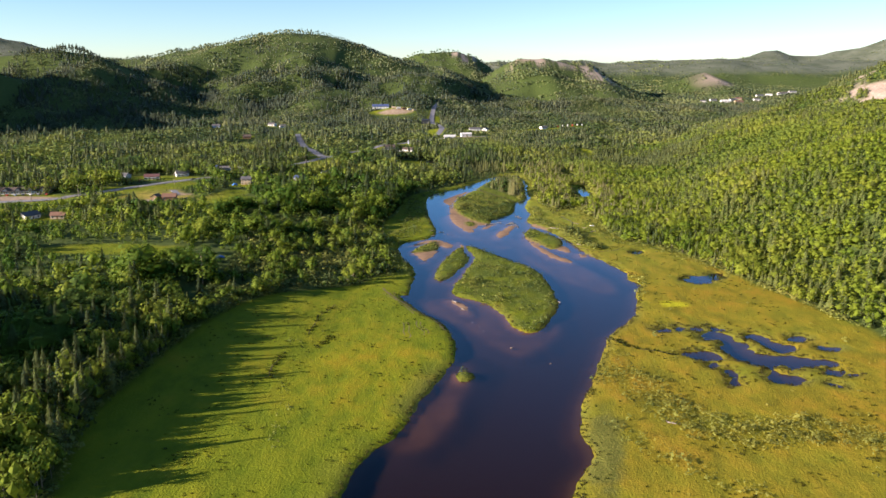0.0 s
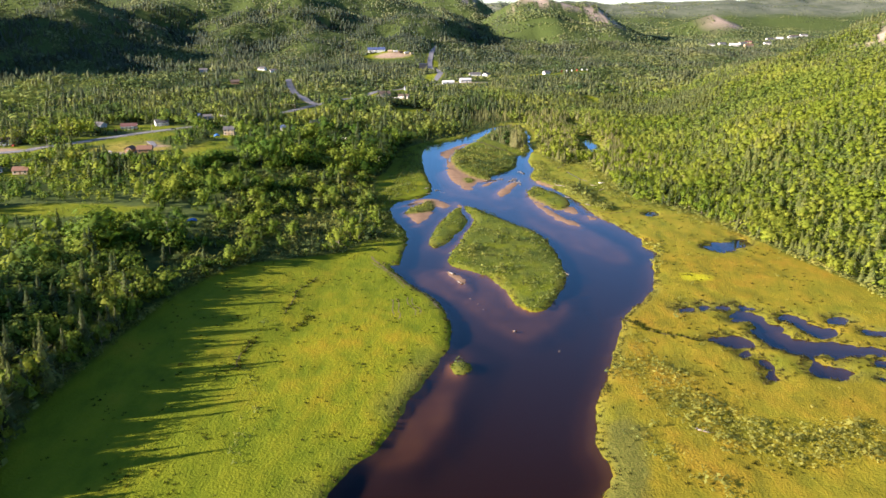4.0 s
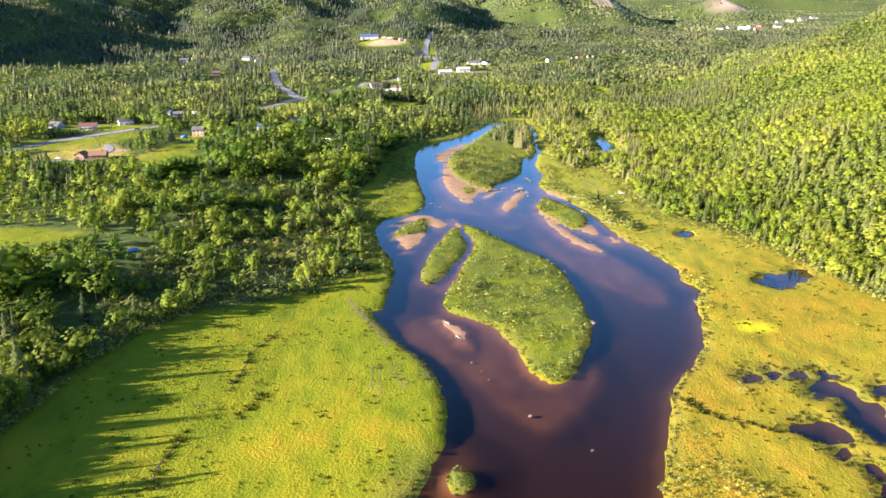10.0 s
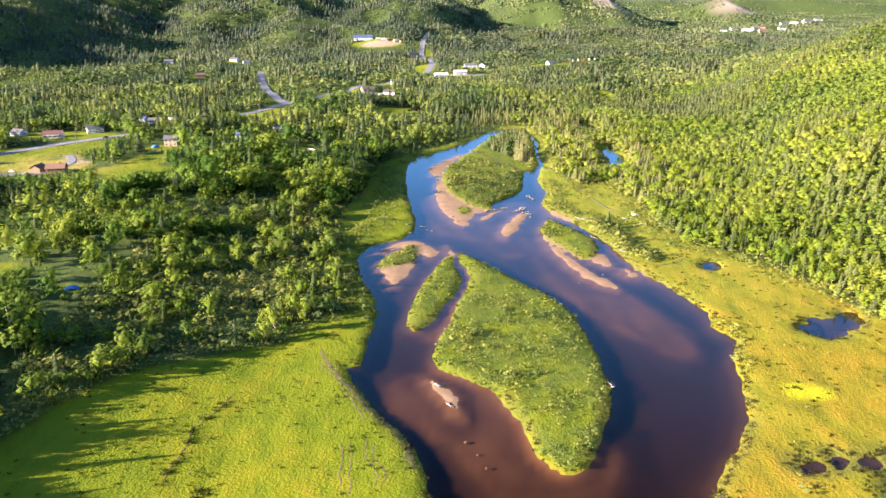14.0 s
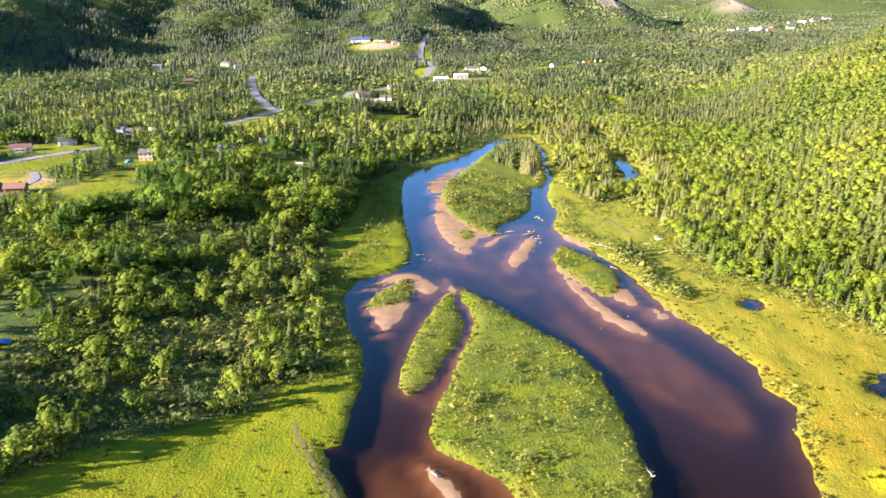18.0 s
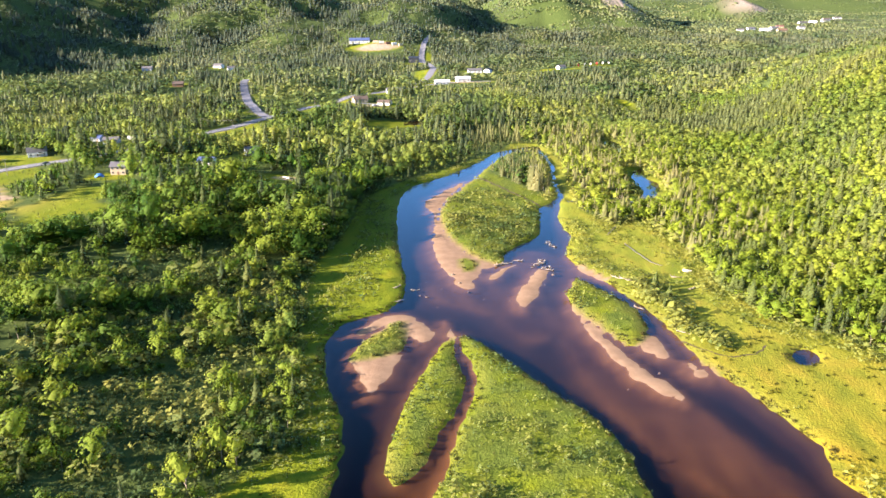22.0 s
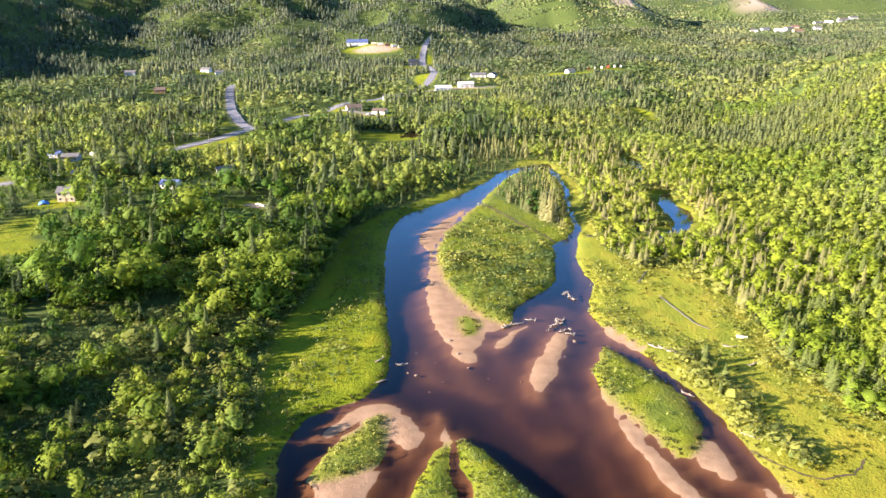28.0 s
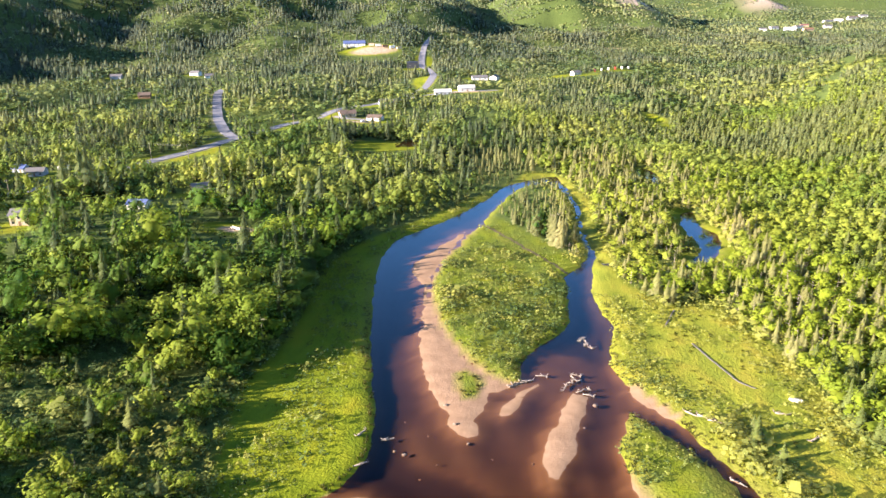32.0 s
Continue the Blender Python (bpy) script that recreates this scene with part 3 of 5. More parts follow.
    for cx, cy, rx, ry in ((-380, 648, 50, 15), (-108, 1586, 42, 19), (255, 1752, 85, 9), (280, 2125, 80, 11), (30, 1190, 26, 6), (-249, 641, 16, 5), (-238, 668, 9, 7), (-92, 722, 10, 5), (-70, 1040, 16, 5)):
        yards = np.maximum(yards, np.clip(3 * (1 - np.hypot((x - cx) / rx, (y - cy) / ry)) + 0.3 * wobble(x, y, 20, 33), 0, 1))
    wide = (y > 430) & (forest > 0.3)
    if wide.any():
        o = open_ground(x[wide], y[wide])
        forest[wide] *= np.clip(o / 3 + 0.5, 0, 1)
    mown = np.clip(1.5 - np.hypot((x + 248) / 36, (y - 658) / 32), 0, 1)
    bars = np.maximum(np.clip(1.15 + sand / 13, 0, 1), np.clip(1 + shoal / 5, 0, 1))
    # share of the coloured-in haze, on the far ridges only
    far_haze = np.clip((y - 3150) / 200, 0, 1) * 0.9 * (1 - rock)
    gold = np.clip(1.4 * (1 - np.hypot((x + 36 + 0.12 * (y - 290)) / 34, (y - 298) / 62)) + 0.45 * wobble(x, y, 26, 98), 0, 1) * (x < 10)
    moss = np.clip(2.5 * (1 - np.hypot((x - 113) / 8.5, (y - 376) / 6.5)) + 0.5 * wobble(x, y, 5, 95), 0, 1) * (np.abs(x - 113) < 14) * (np.abs(y - 376) < 12)
    return z, dict(far_haze=far_haze, moss=moss, shoal=bars, road=road, yard=yards, mown=mown, sand=sand_c, forest=np.maximum(forest, scrub * (isle > 0)) * (land > 0), gold=gold, marsh=marsh, reed=reed, rock=rock, land=land)


def mesh_object(name, verts, faces, material, smooth=True, attrs=None):
    """A mesh from arrays; faces are rows of three or four."""
    me = bpy.data.meshes.new(name)
    verts, faces = np.asarray(verts, np.float32), np.asarray(faces, np.int32)
    n, k = faces.shape
    me.vertices.add(len(verts))
    me.vertices.foreach_set("co", verts.ravel())
    me.loops.add(n * k)
    me.loops.foreach_set("vertex_index", faces.ravel())
    me.polygons.add(n)
    me.polygons.foreach_set("loop_start", np.arange(0, n * k, k, dtype=np.int32))
    me.polygons.foreach_set("loop_total", np.full(n, k, np.int32))
    me.polygons.foreach_set("use_smooth", np.full(n, smooth))
    for key, values in (attrs or {}).items():
        values = np.asarray(values, np.float32)
        if values.ndim == 2:
            me.attributes.new(key, "FLOAT_VECTOR", "POINT").data.foreach_set("vector", values.ravel())
        else:
            me.attributes.new(key, "FLOAT", "POINT").data.foreach_set("value", values)
    me.update(calc_edges=True)
    me.materials.append(material)
    return new(name, me)


def spread(*legs):
    """Grid lines from legs of (start, end, step); a step of zero lets the spacing grow."""
    out = []
    for a, b, step in legs:
        if step:
            out += list(np.arange(a, b - step / 2, step))
        else:
            sign, d, v, run = (1 if b > a else -1), 7.0, a, []
            while (b - v) * sign > 0:
                run.append(v)
                v += sign * d
                d = min(d * 1.2, 75)
            run.append(b)
            out += run
    return np.array(sorted(set(np.round(out, 3))))


GX = spread((-460, -3600, 0), (-454, -130, 6), (-130, 190, 2.4), (190, 460, 6), (466, 3600, 0))
GY = spread((-300, -640, 0), (-292, 184, 8), (186, 760, 2.4), (760, 1680, 6.5), (1686, 4900, 0))
gx, gy = np.meshgrid(GX, GY)
gz, cover = terrain(gx, gy)
rows, cols = gx.shape


def ground_z(x, y):
    """The height of the ground sheet itself."""
    x, y = np.asarray(x, float), np.asarray(y, float)
    i, j = np.clip(np.searchsorted(GX, x) - 1, 0, cols - 2), np.clip(np.searchsorted(GY, y) - 1, 0, rows - 2)
    a, b = (x - GX[i]) / (GX[i + 1] - GX[i]), (y - GY[j]) / (GY[j + 1] - GY[j])
    return (gz[j, i] * (1 - a) + gz[j, i + 1] * a) * (1 - b) + (gz[j + 1, i] * (1 - a) + gz[j + 1, i + 1] * a) * b


idx = np.arange(rows * cols).reshape(rows, cols)
quads = np.stack([idx[:-1, :-1], idx[:-1, 1:], idx[1:, 1:], idx[1:, :-1]], -1).reshape(-1, 4)
cover = {k: v.ravel() for k, v in cover.items() if k != "land"}
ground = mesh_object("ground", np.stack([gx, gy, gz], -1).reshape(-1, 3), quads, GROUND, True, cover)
tagged(ground, "green and golden valley floor rising into wooded hills", "ground", kind="structure")
water = mesh_object("water", [(-200, -600, 0), (220, -600, 0), (220, 1060, 0), (-200, 1060, 0)], [(0, 1, 2, 3)], WATER)
tagged(water, "dark peat-brown river water reflecting the blue sky", "river", kind="structure")
water.visible_shadow = False


def road_strip(name, line, half, label, stripe=False):
    """A road of its own thickness laid on the ground."""
    run = np.concatenate([[0], np.cumsum(np.hypot(*np.diff(line, axis=0).T))])
    t = np.linspace(0, run[-1], max(int(run[-1] / 4), 4))
    cx, cy = np.interp(t, run, line[:, 0]), np.interp(t, run, line[:, 1])
    dx, dy = np.gradient(cx), np.gradient(cy)
    n = np.hypot(dx, dy)
    sx, sy = -dy / n, dx / n
    def band(w, lift, thick, mat, nm):
        v, f = [], []
        lift_z = ground_z(cx, cy) + lift
        for k, (px, py, ux, uy, z) in enumerate(zip(cx, cy, sx, sy, lift_z)):
            z = max(z, float(ground_z(px + ux * w, py + uy * w)) + lift * 0.6, float(ground_z(px - ux * w, py - uy * w)) + lift * 0.6)
            v += [(px + ux * w, py + uy * w, z), (px - ux * w, py - uy * w, z), (px + ux * w, py + uy * w, z - thick), (px - ux * w, py - uy * w, z - thick)]
            if k:
                a, b = 4 * k - 4, 4 * k
                f += [(a, a + 1, b + 1, b), (a, b, b + 2, a + 2), (a + 1, a + 3, b + 3, b + 1)]
        return mesh_object(nm, v, f, mat, False)
    ob = band(half, 0.28, 0.6, ASPHALT, name)
    tagged(ob, label, "road", kind="structure")
    if stripe:
        tagged(band(0.12, 0.30, 0.01, PAINT, "road_marking"), "yellow centre line of the asphalt road", "road marking", kind="structure")


for k, (line, half) in enumerate(ROADS):
    road_strip("road", line, half - 0.8, "grey asphalt road through the valley" if k in (0, 2) else "narrow grey side road", k in (0, 2))


# ---- trees ----
def kite(centre, out, size, droop, rng):
    """A leaf spray: a small folded kite that faces outwards."""
    out = out / (np.linalg.norm(out) + 1e-9)
    side = np.cross(out, rng.normal(size=3))
    side /= np.linalg.norm(side) + 1e-9
    up = np.cross(side, out)
    a = centre + up * size * rng.uniform(0.8, 1.2)
    b = centre + side * size * rng.uniform(0.55, 0.9)
    c = centre - up * size * rng.uniform(0.7, 1.1) - out * size * droop
    d = centre - side * size * rng.uniform(0.55, 0.9)
    return [a, b, c, d]


def broadleaf(seed, sprays, lobes, size, wide=0.33, cores=9, up=0.30):
    """A broad-leaved crown of unit height: uneven lobes at many heights, clad with leaf sprays."""
    rng = np.random.RandomState(seed)
    v, f = [], []
    lean = rng.uniform(-0.05, 0.05, 2)
    heads = [(np.array([lean[0], lean[1], 0.60]), np.array([wide * 0.66, wide * 0.66, 0.36]))]
    for k in range(lobes):
        a = 2.4 * k + rng.uniform(-0.5, 0.5)
        h = 0.16 + 0.68 * ((k * 0.618 + rng.uniform(0, 0.25)) % 1.0)
        out = wide * (0.30 + 0.55 * np.sin(np.pi * min(max((h - 0.05) / 0.98, 0), 1))) * rng.uniform(0.55, 1.05)
        r = wide * rng.uniform(0.32, 0.54)
        heads.append((np.array([np.cos(a) * out + lean[0] * h, np.sin(a) * out + lean[1] * h, h]), np.array([r, r, r * rng.uniform(0.9, 1.4)])))
    weight = np.array([r[0] * r[2] for _, r in heads])
    who = rng.choice(len(heads), sprays, p=weight / weight.sum())
    for k in who:
        c, r = heads[k]
        n = rng.normal(size=3)
        n[2] = abs(n[2]) * 1.1 - 0.35
        n /= np.linalg.norm(n)
        p = c + n * r * rng.uniform(0.86, 1.10)
        face = n + rng.normal(size=3) * 0.30 + np.array([0, 0, up])
        b = len(v)
        v += kite(p, face, size * rng.uniform(0.5, 1.4), 0.4, rng)
        f += [(b, b + 1, b + 2), (b, b + 2, b + 3)]
    octa = np.array([(1, 0, 0), (-1, 0, 0), (0, 1, 0), (0, -1, 0), (0, 0, 1), (0, 0, -1)])
    eight = ((0, 2, 4), (2, 1, 4), (1, 3, 4), (3, 0, 4), (2, 0, 5), (1, 2, 5), (3, 1, 5), (0, 3, 5))
    for c, r in heads[:cores]:      # the leafy mass behind the sprays
        b = len(v)
        v += [c + r * d * rng.uniform(0.55, 0.88) for d in octa]
        f += [(b + i, b + j, b + k) for i, j, k in eight]
    return np.array(v), np.array(f)


def spruce(seed, whorls, blades, wide=0.17):
    """A spruce of unit height: whorls of drooping boughs round a spire."""
    rng = np.random.RandomState(seed)
    v, f = [], []
    for k in range(whorls):
        s = (k + rng.uniform(-0.25, 0.25)) / whorls
        z = 0.10 + 0.86 * s
        r = wide * (1 - s) ** 0.85 * rng.uniform(0.82, 1.15) + 0.012
        step = 0.86 / whorls
        for j in range(blades):
            a = 2 * np.pi * (j + rng.uniform(-0.3, 0.3) + 0.5 * (k % 2)) / blades
            o, side = np.array([np.cos(a), np.sin(a), 0]), np.array([-np.sin(a), np.cos(a), 0])
            rr, w = r * rng.uniform(0.65, 1.3), r * np.pi / blades * rng.uniform(0.7, 1.15)
            b = len(v)
            v += [np.array([0, 0, z + step * 1.25]), o * rr * 0.62 - side * w + [0, 0, z + step * 0.30], o * rr + [0, 0, z - step * 0.35],
                  o * rr * 0.62 + side * w + [0, 0, z + step * 0.30]]
            f += [(b, b + 1, b + 2), (b, b + 2, b + 3)]
    b = len(v)
    v += [(0.010, 0, 0.93), (-0.006, 0.009, 0.93), (-0.006, -0.009, 0.93), (0, 0, 1.02)]
    f += [(b, b + 1, b + 3), (b + 1, b + 2, b + 3), (b + 2, b, b + 3)]
    return np.array([np.asarray(p, float) for p in v]), np.array(f)


def spire(seed, sides=5):
    """A far spruce: two ragged skirts."""
    rng = np.random.RandomState(seed)
    v, f = [], []
    for z0, z1, r in ((0.05, 0.66, 0.17), (0.42, 1.0, 0.11)):
        b = len(v)
        for j in range(sides):
            a = 2 * np.pi * (j + rng.uniform(-0.25, 0.25)) / sides
            v.append((np.cos(a) * r * rng.uniform(0.75, 1.2), np.sin(a) * r * rng.uniform(0.75, 1.2), z0 + rng.uniform(-0.04, 0.08)))
        v.append((0, 0, z1))
        f += [(b + j, b + (j + 1) % sides, b + sides) for j in range(sides)]
    return np.array(v), np.array(f)


def tuft(seed, sides=5):
    """A far leafy crown: a lopsided knob with a shoulder."""
    rng = np.random.RandomState(seed)
    v = [(np.cos(a) * 0.34 * r, np.sin(a) * 0.34 * r, z) for a, r, z in
         ((2 * np.pi * j / sides, rng.uniform(0.7, 1.2), rng.uniform(0.15, 0.4)) for j in range(sides))]
    v += [(np.cos(a) * 0.24 * r, np.sin(a) * 0.24 * r, z) for a, r, z in
          ((2 * np.pi * (j + 0.5) / sides, rng.uniform(0.7, 1.25), rng.uniform(0.62, 0.86)) for j in range(sides))]
    v.append((rng.uniform(-0.08, 0.08), rng.uniform(-0.08, 0.08), 1.0))
    f = []
    for j in range(sides):
        k = (j + 1) % sides
        f += [(j, k, sides + j), (k, sides + k, sides + j), (sides + j, sides + k, 2 * sides)]
    return np.array(v), np.array(f)


def bare(seed, arms=9):
    """A dead, leafless tree: a thin pole with broken arms."""
    rng = np.random.RandomState(seed)
    v = [(0.012, 0, 0), (-0.006, 0.011, 0), (-0.006, -0.011, 0), (0, 0, 1)]
    f = [(0, 1, 3), (1, 2, 3), (2, 0, 3)]
    for _ in range(arms):
        a, z, r = rng.uniform(0, 6.28), rng.uniform(0.25, 0.9), rng.uniform(0.05, 0.16)
        b = len(v)
        v += [(0, 0, z), (0, 0, z - 0.022), (np.cos(a) * r, np.sin(a) * r, z + rng.uniform(-0.03, 0.08))]
        f.append((b, b + 1, b + 2))
    return np.array(v), np.array(f)


def light_shift(x, y, leafy):
    """Puts the right bank's sun and the left wood's shade into tint, with patches."""
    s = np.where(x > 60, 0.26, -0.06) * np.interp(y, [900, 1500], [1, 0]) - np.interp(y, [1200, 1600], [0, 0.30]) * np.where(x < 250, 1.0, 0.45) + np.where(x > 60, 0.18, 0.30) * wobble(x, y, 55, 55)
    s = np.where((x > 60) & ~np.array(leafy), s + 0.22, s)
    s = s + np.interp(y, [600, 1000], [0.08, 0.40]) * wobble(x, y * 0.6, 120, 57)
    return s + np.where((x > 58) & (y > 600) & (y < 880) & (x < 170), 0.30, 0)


def crown_out(v):
    """The way that each part of a crown of unit height faces."""
    p = np.array(v, float)
    wide = np.max(np.hypot(p[:, 0], p[:, 1])) + 1e-6
    p = np.stack([p[:, 0] / wide, p[:, 1] / wide, 1.1 * (p[:, 2] - 0.42)], -1)
    return p / (np.linalg.norm(p, axis=1)[:, None] + 1e-6)


def woods(name, protos, x, y, z, high, seed, material, label, category, smooth=False, spread_out=1.0):
    """Many trees in one mesh; each takes one of the crown forms, turned and sized."""
    rng = np.random.RandomState(seed)
    n = len(x)
    if not n:
        return None
    pick = rng.randint(0, len(protos), n)
    turn, tint, fat = rng.uniform(0, 6.283, n), 0.22 + 0.56 * rng.beta(2, 2, n), rng.uniform(0.9, 1.35, n) * spread_out * np.where(x > 70, 1.22, 1.0)
    tint = 0.5 + np.interp(y, [900, 1600], [1.0, 0.5]) * (tint - 0.5)      # far crowns run together
    tint = np.clip(tint + light_shift(x, y, "birch" in name) + ("shrub" in name) * (0.36 * wobble(x, y, 9, 56, 2) - 0.04 - 0.28 * ((x > 60) & (y > 480))), 0, 1)
    # how much haze is mixed into the crown colour, more up the valley
    haze_share = np.clip(np.interp(y, [600, 1000, 1700], [0.0, 0.35, 1.0]) * np.where(x > 150, 0.8, 1.0) + 0.12 * wobble(x, y, 140, 59), 0, 1)
    vs, fs, ts, us, ns, base = [], [], [], [], [], 0
    for k, (pv, pf) in enumerate(protos):
        who = np.nonzero(pick == k)[0]
        if not len(who):
            continue
        c, s, h = np.cos(turn[who])[:, None], np.sin(turn[who])[:, None], high[who][:, None]
        w = h * fat[who][:, None]
        px = (pv[:, 0] * c - pv[:, 1] * s) * w + x[who][:, None]
        py = (pv[:, 0] * s + pv[:, 1] * c) * w + y[who][:, None]
        pz = pv[:, 2] * h + z[who][:, None]
        vs.append(np.stack([px, py, pz], -1).reshape(-1, 3))
        fs.append((pf[None] + (np.arange(len(who)) * len(pv))[:, None, None] + base).reshape(-1, 3))
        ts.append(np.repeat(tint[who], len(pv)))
        us.append(np.repeat(haze_share[who], len(pv)))
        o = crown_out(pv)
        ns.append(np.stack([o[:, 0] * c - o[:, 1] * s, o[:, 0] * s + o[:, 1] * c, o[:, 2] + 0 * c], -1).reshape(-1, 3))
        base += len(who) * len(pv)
    ob = mesh_object(name, np.vstack(vs), np.vstack(fs), material, smooth, {"tint": np.concatenate(ts), "haze_tint": np.concatenate(us), "out": np.vstack(ns)})
    return tagged(ob, label, category, kind="stuff")


def scatter(rng, x0, x1, y0, y1, step):
    """A jittered grid of places."""
    px, py = np.meshgrid(np.arange(x0, x1, step), np.arange(y0, y1, step))
    return (px + rng.uniform(-0.46, 0.46, px.shape) * step).ravel(), (py + rng.uniform(-0.46, 0.46, py.shape) * step).ravel()


def closeness(x, y):
    """The least distance at which a place is flown past in view."""
    return np.maximum(np.maximum(np.abs(x - 4) / 0.6, y - 377 - 75 * ((x > 20) & (x < 150))), 170)


def sparse_cover(x, y):
    return 0.5 + 0.5 * wobble(x, y, 70, 41)


def needle_share(x, y):
    """How much of the wood is spruce, from place to place."""
    s = np.where(x > 60, 0.42, 0.46) + 0.3 * wobble(x, y, 150, 51)
    s = np.where((x < 0) & (y < 340), 0.36 + 0.25 * wobble(x, y, 40, 53), s)
    s = s + np.interp(y, [600, 900], [0.0, 0.55]) * wobble(x, y * 0.6, 95, 58)
    s = s + np.interp(y, [900, 1400], [0, 0.02]) - np.interp(y, [840, 960], [0, 0.10]) * (x > 0)
    s = np.where((x < -20) & (y > 340) & (y < 900), np.interp(y, [540, 620], [0.08, 0.22]) + 0.2 * wobble(x, y, 60, 52), s)
    s = np.where((x < 0) & (y >= 900) & (y < 1300), 0.75 * s - 0.06, s)
    s = np.where((x > 25) & (y > 620) & (y < 860) & (x < 150), np.where(x < 82, 0.82, 0.64), s)
    return s


TREES = dict(
    spruce=[spruce(100 + k, 14, 7, 0.14 + 0.02 * (k % 4)) for k in range(8)],
    leaf=[broadleaf(200 + k, 136, 6 + k % 2, 0.043, (0.26, 0.33, 0.38, 0.30, 0.40, 0.34, 0.28, 0.36)[k], 5) for k in range(8)],
    spruce_mid=[spruce(300 + k, 6, 5, 0.145) for k in range(6)],
    leaf_mid=[broadleaf(400 + k, 27, 3, 0.068, 0.25 + 0.03 * (k % 4), 1) for k in range(6)],
    spruce_far=[spire(500 + k, 4) for k in range(6)],
    leaf_far=[broadleaf(600 + k, 8, 2, 0.19, 0.27 + 0.03 * (k % 3), 0) for k in range(8)],
    spruce_dim=[spire(700 + k, 3) for k in range(3)],
    leaf_dim=[tuft(800 + k, 3) for k in range(3)],
    bare=[bare(900 + k) for k in range(4)],
    bush=[broadleaf(1000 + k, 14, 2, 0.19, 0.72, 0, 0.8) for k in range(6)],
)


def plant():
    """Where the trees of the valley stand, from near to far."""
    rng = np.random.RandomState(5)
    for tier, x0, x1, y0, y1, step in (("near", -230, 230, 195, 800, 3.7), ("mid", -640, 660, 150, 1240, 4.5),
                                       ("far", -1500, 1500, 300, 2500, 5.7), ("dim", -1500, 1700, 1500, 2600, 7.4), ("rim", -3000, 3000, 500, 4500, 11.5), ("side", -700, 700, -420, 900, 9.0)):
        x, y = scatter(rng, x0, x1, y0, y1, step)
        c = closeness(x, y)
        lo, hi = dict(near=(0, 300), mid=(300, 640), far=(640, 1600), dim=(1600, 2150), rim=(2150, 9999), side=(0, 9999))[tier]
        seen = (np.abs(x) < 0.75 * (y + 60)) & (y > 100)
        keep = (c >= lo) & (c < hi) & (~seen if tier == "side" else np.abs(x) < 0.62 * (y + 60))
        x, y = x[keep], y[keep]
        z, cov = terrain(x, y)
        thin = rng.uniform(0, 1, len(x)) < np.where(x > 100, 0.75, 0.45) + 0.7 * sparse_cover(x, y)
        gap = (x > -160) & (y > 345) & (y < 680) & (x < np.where(y > 535, -62, -30)) & (wobble(x, y, 38, 44) < -0.30 + 0.25 * np.clip((x + 90) / 50, -1, 0) + 0.4 * ((x < -72) & (y < 490)))
        thin &= ~((x < -30) & (y > 345) & (y < 760) & (rng.uniform(0, 1, len(x)) < 0.22))
        thin &= ~(gap & (rng.uniform(0, 1, len(x)) < 0.86))
        if tier == "rim":      # the far sides of the hills are bare of detail
            thin &= ~((y > 2420) & (terrain(x, y + 60)[0] < z - 14))
            thin &= (y < 3150) | (rng.uniform(0, 1, len(x)) < 0.45)
        thin |= ((x < -60) & (y < 345)) | ((x < -30) & (x > -72) & (y > 585) & (y < 760)) | ((x < -28) & (x > -58) & (y > 424) & (y < 500))
        if tier in ("mid", "far"):
            thin &= reach(x, y, CUT, False) > 4.2
        keep = (cov["forest"] > 0.62) & (cov["land"] > 1.0) & (open_ground(x, y) > 0) & (rng.uniform(0, 1, len(x)) > cov["rock"] * 1.05) & thin
        x, y, z = x[keep], y[keep], z[keep]
        conifer = rng.uniform(0, 1, len(x)) < needle_share(x, y)
        grow = 1 + 0.22 * wobble(x, y, 45, 61) + np.interp(y, [700, 1000], [0.05, 0.34]) * wobble(x, y * 0.6, 100, 62)
        small = np.where((x < -20) & (x > -165) & (y > 400) & (y < 575), 0.75, 1.0) * np.where((x < -60) & (y < 400), np.interp(y, [200, 240, 300, 400], [1.5, 1.42, 1.25, 1.2]), 1.0) * np.where((x < -25) & (y > 575) & (y < 830), 1.2, 1.0)
        small = small * np.where((x < -132) & (x > -185) & (y > 385) & (y < 520), 1.35, 1.0)
        small = small * np.where(rng.uniform(0, 1, len(x)) < 0.3, np.where((x < -60) & (y < 345), 0.85, rng.uniform(0.38, 0.75, len(x))), rng.uniform(0.85, 1.25, len(x)))
        high = np.where(conifer, rng.uniform(7.5, 14.5, len(x)), rng.uniform(6.5, 11.0, len(x))) * grow * small
        deep = (x < -30) & (x > -230) & (y > 345) & (y < 800)      # single tall crowns catch the low sun over a lower, shaded canopy
        high = np.where(deep, high * np.where(rng.uniform(0, 1, len(x)) < 0.26, 1.22, 0.72), high)
        # what stands before a road or a yard is kept low
        if tier not in ("dim", "rim", "side"):
            gone = np.hypot(x, y - 150) + 1e-6
            for ahead in (7, 14, 22, 30, 40, 52):
                shut = (clearing(x + ahead * x / gone, y + ahead * (y - 150) / gone) < 0) & (y < 1650)
                high = np.where(shut, np.minimum(high, 1.3 + ahead * np.where(y > 900, 0.10, 0.13) * (1.8 if tier == 'near' else 1.0)), high)
        high = np.where(x > 70, high * np.where(conifer, 0.82, 0.9), high)
        high = np.where((x > 25) & (x < 82) & (y > 640) & (y < 850), high * 0.64, high)
        rank = (x < 60) & (y > 590) & (x > np.interp(y, [545, 700, 745, 800, 860], [-78, -74, -60, -14, 20])) & (y > 600) & (y < 722)      # the tall edge of the wood beside the river
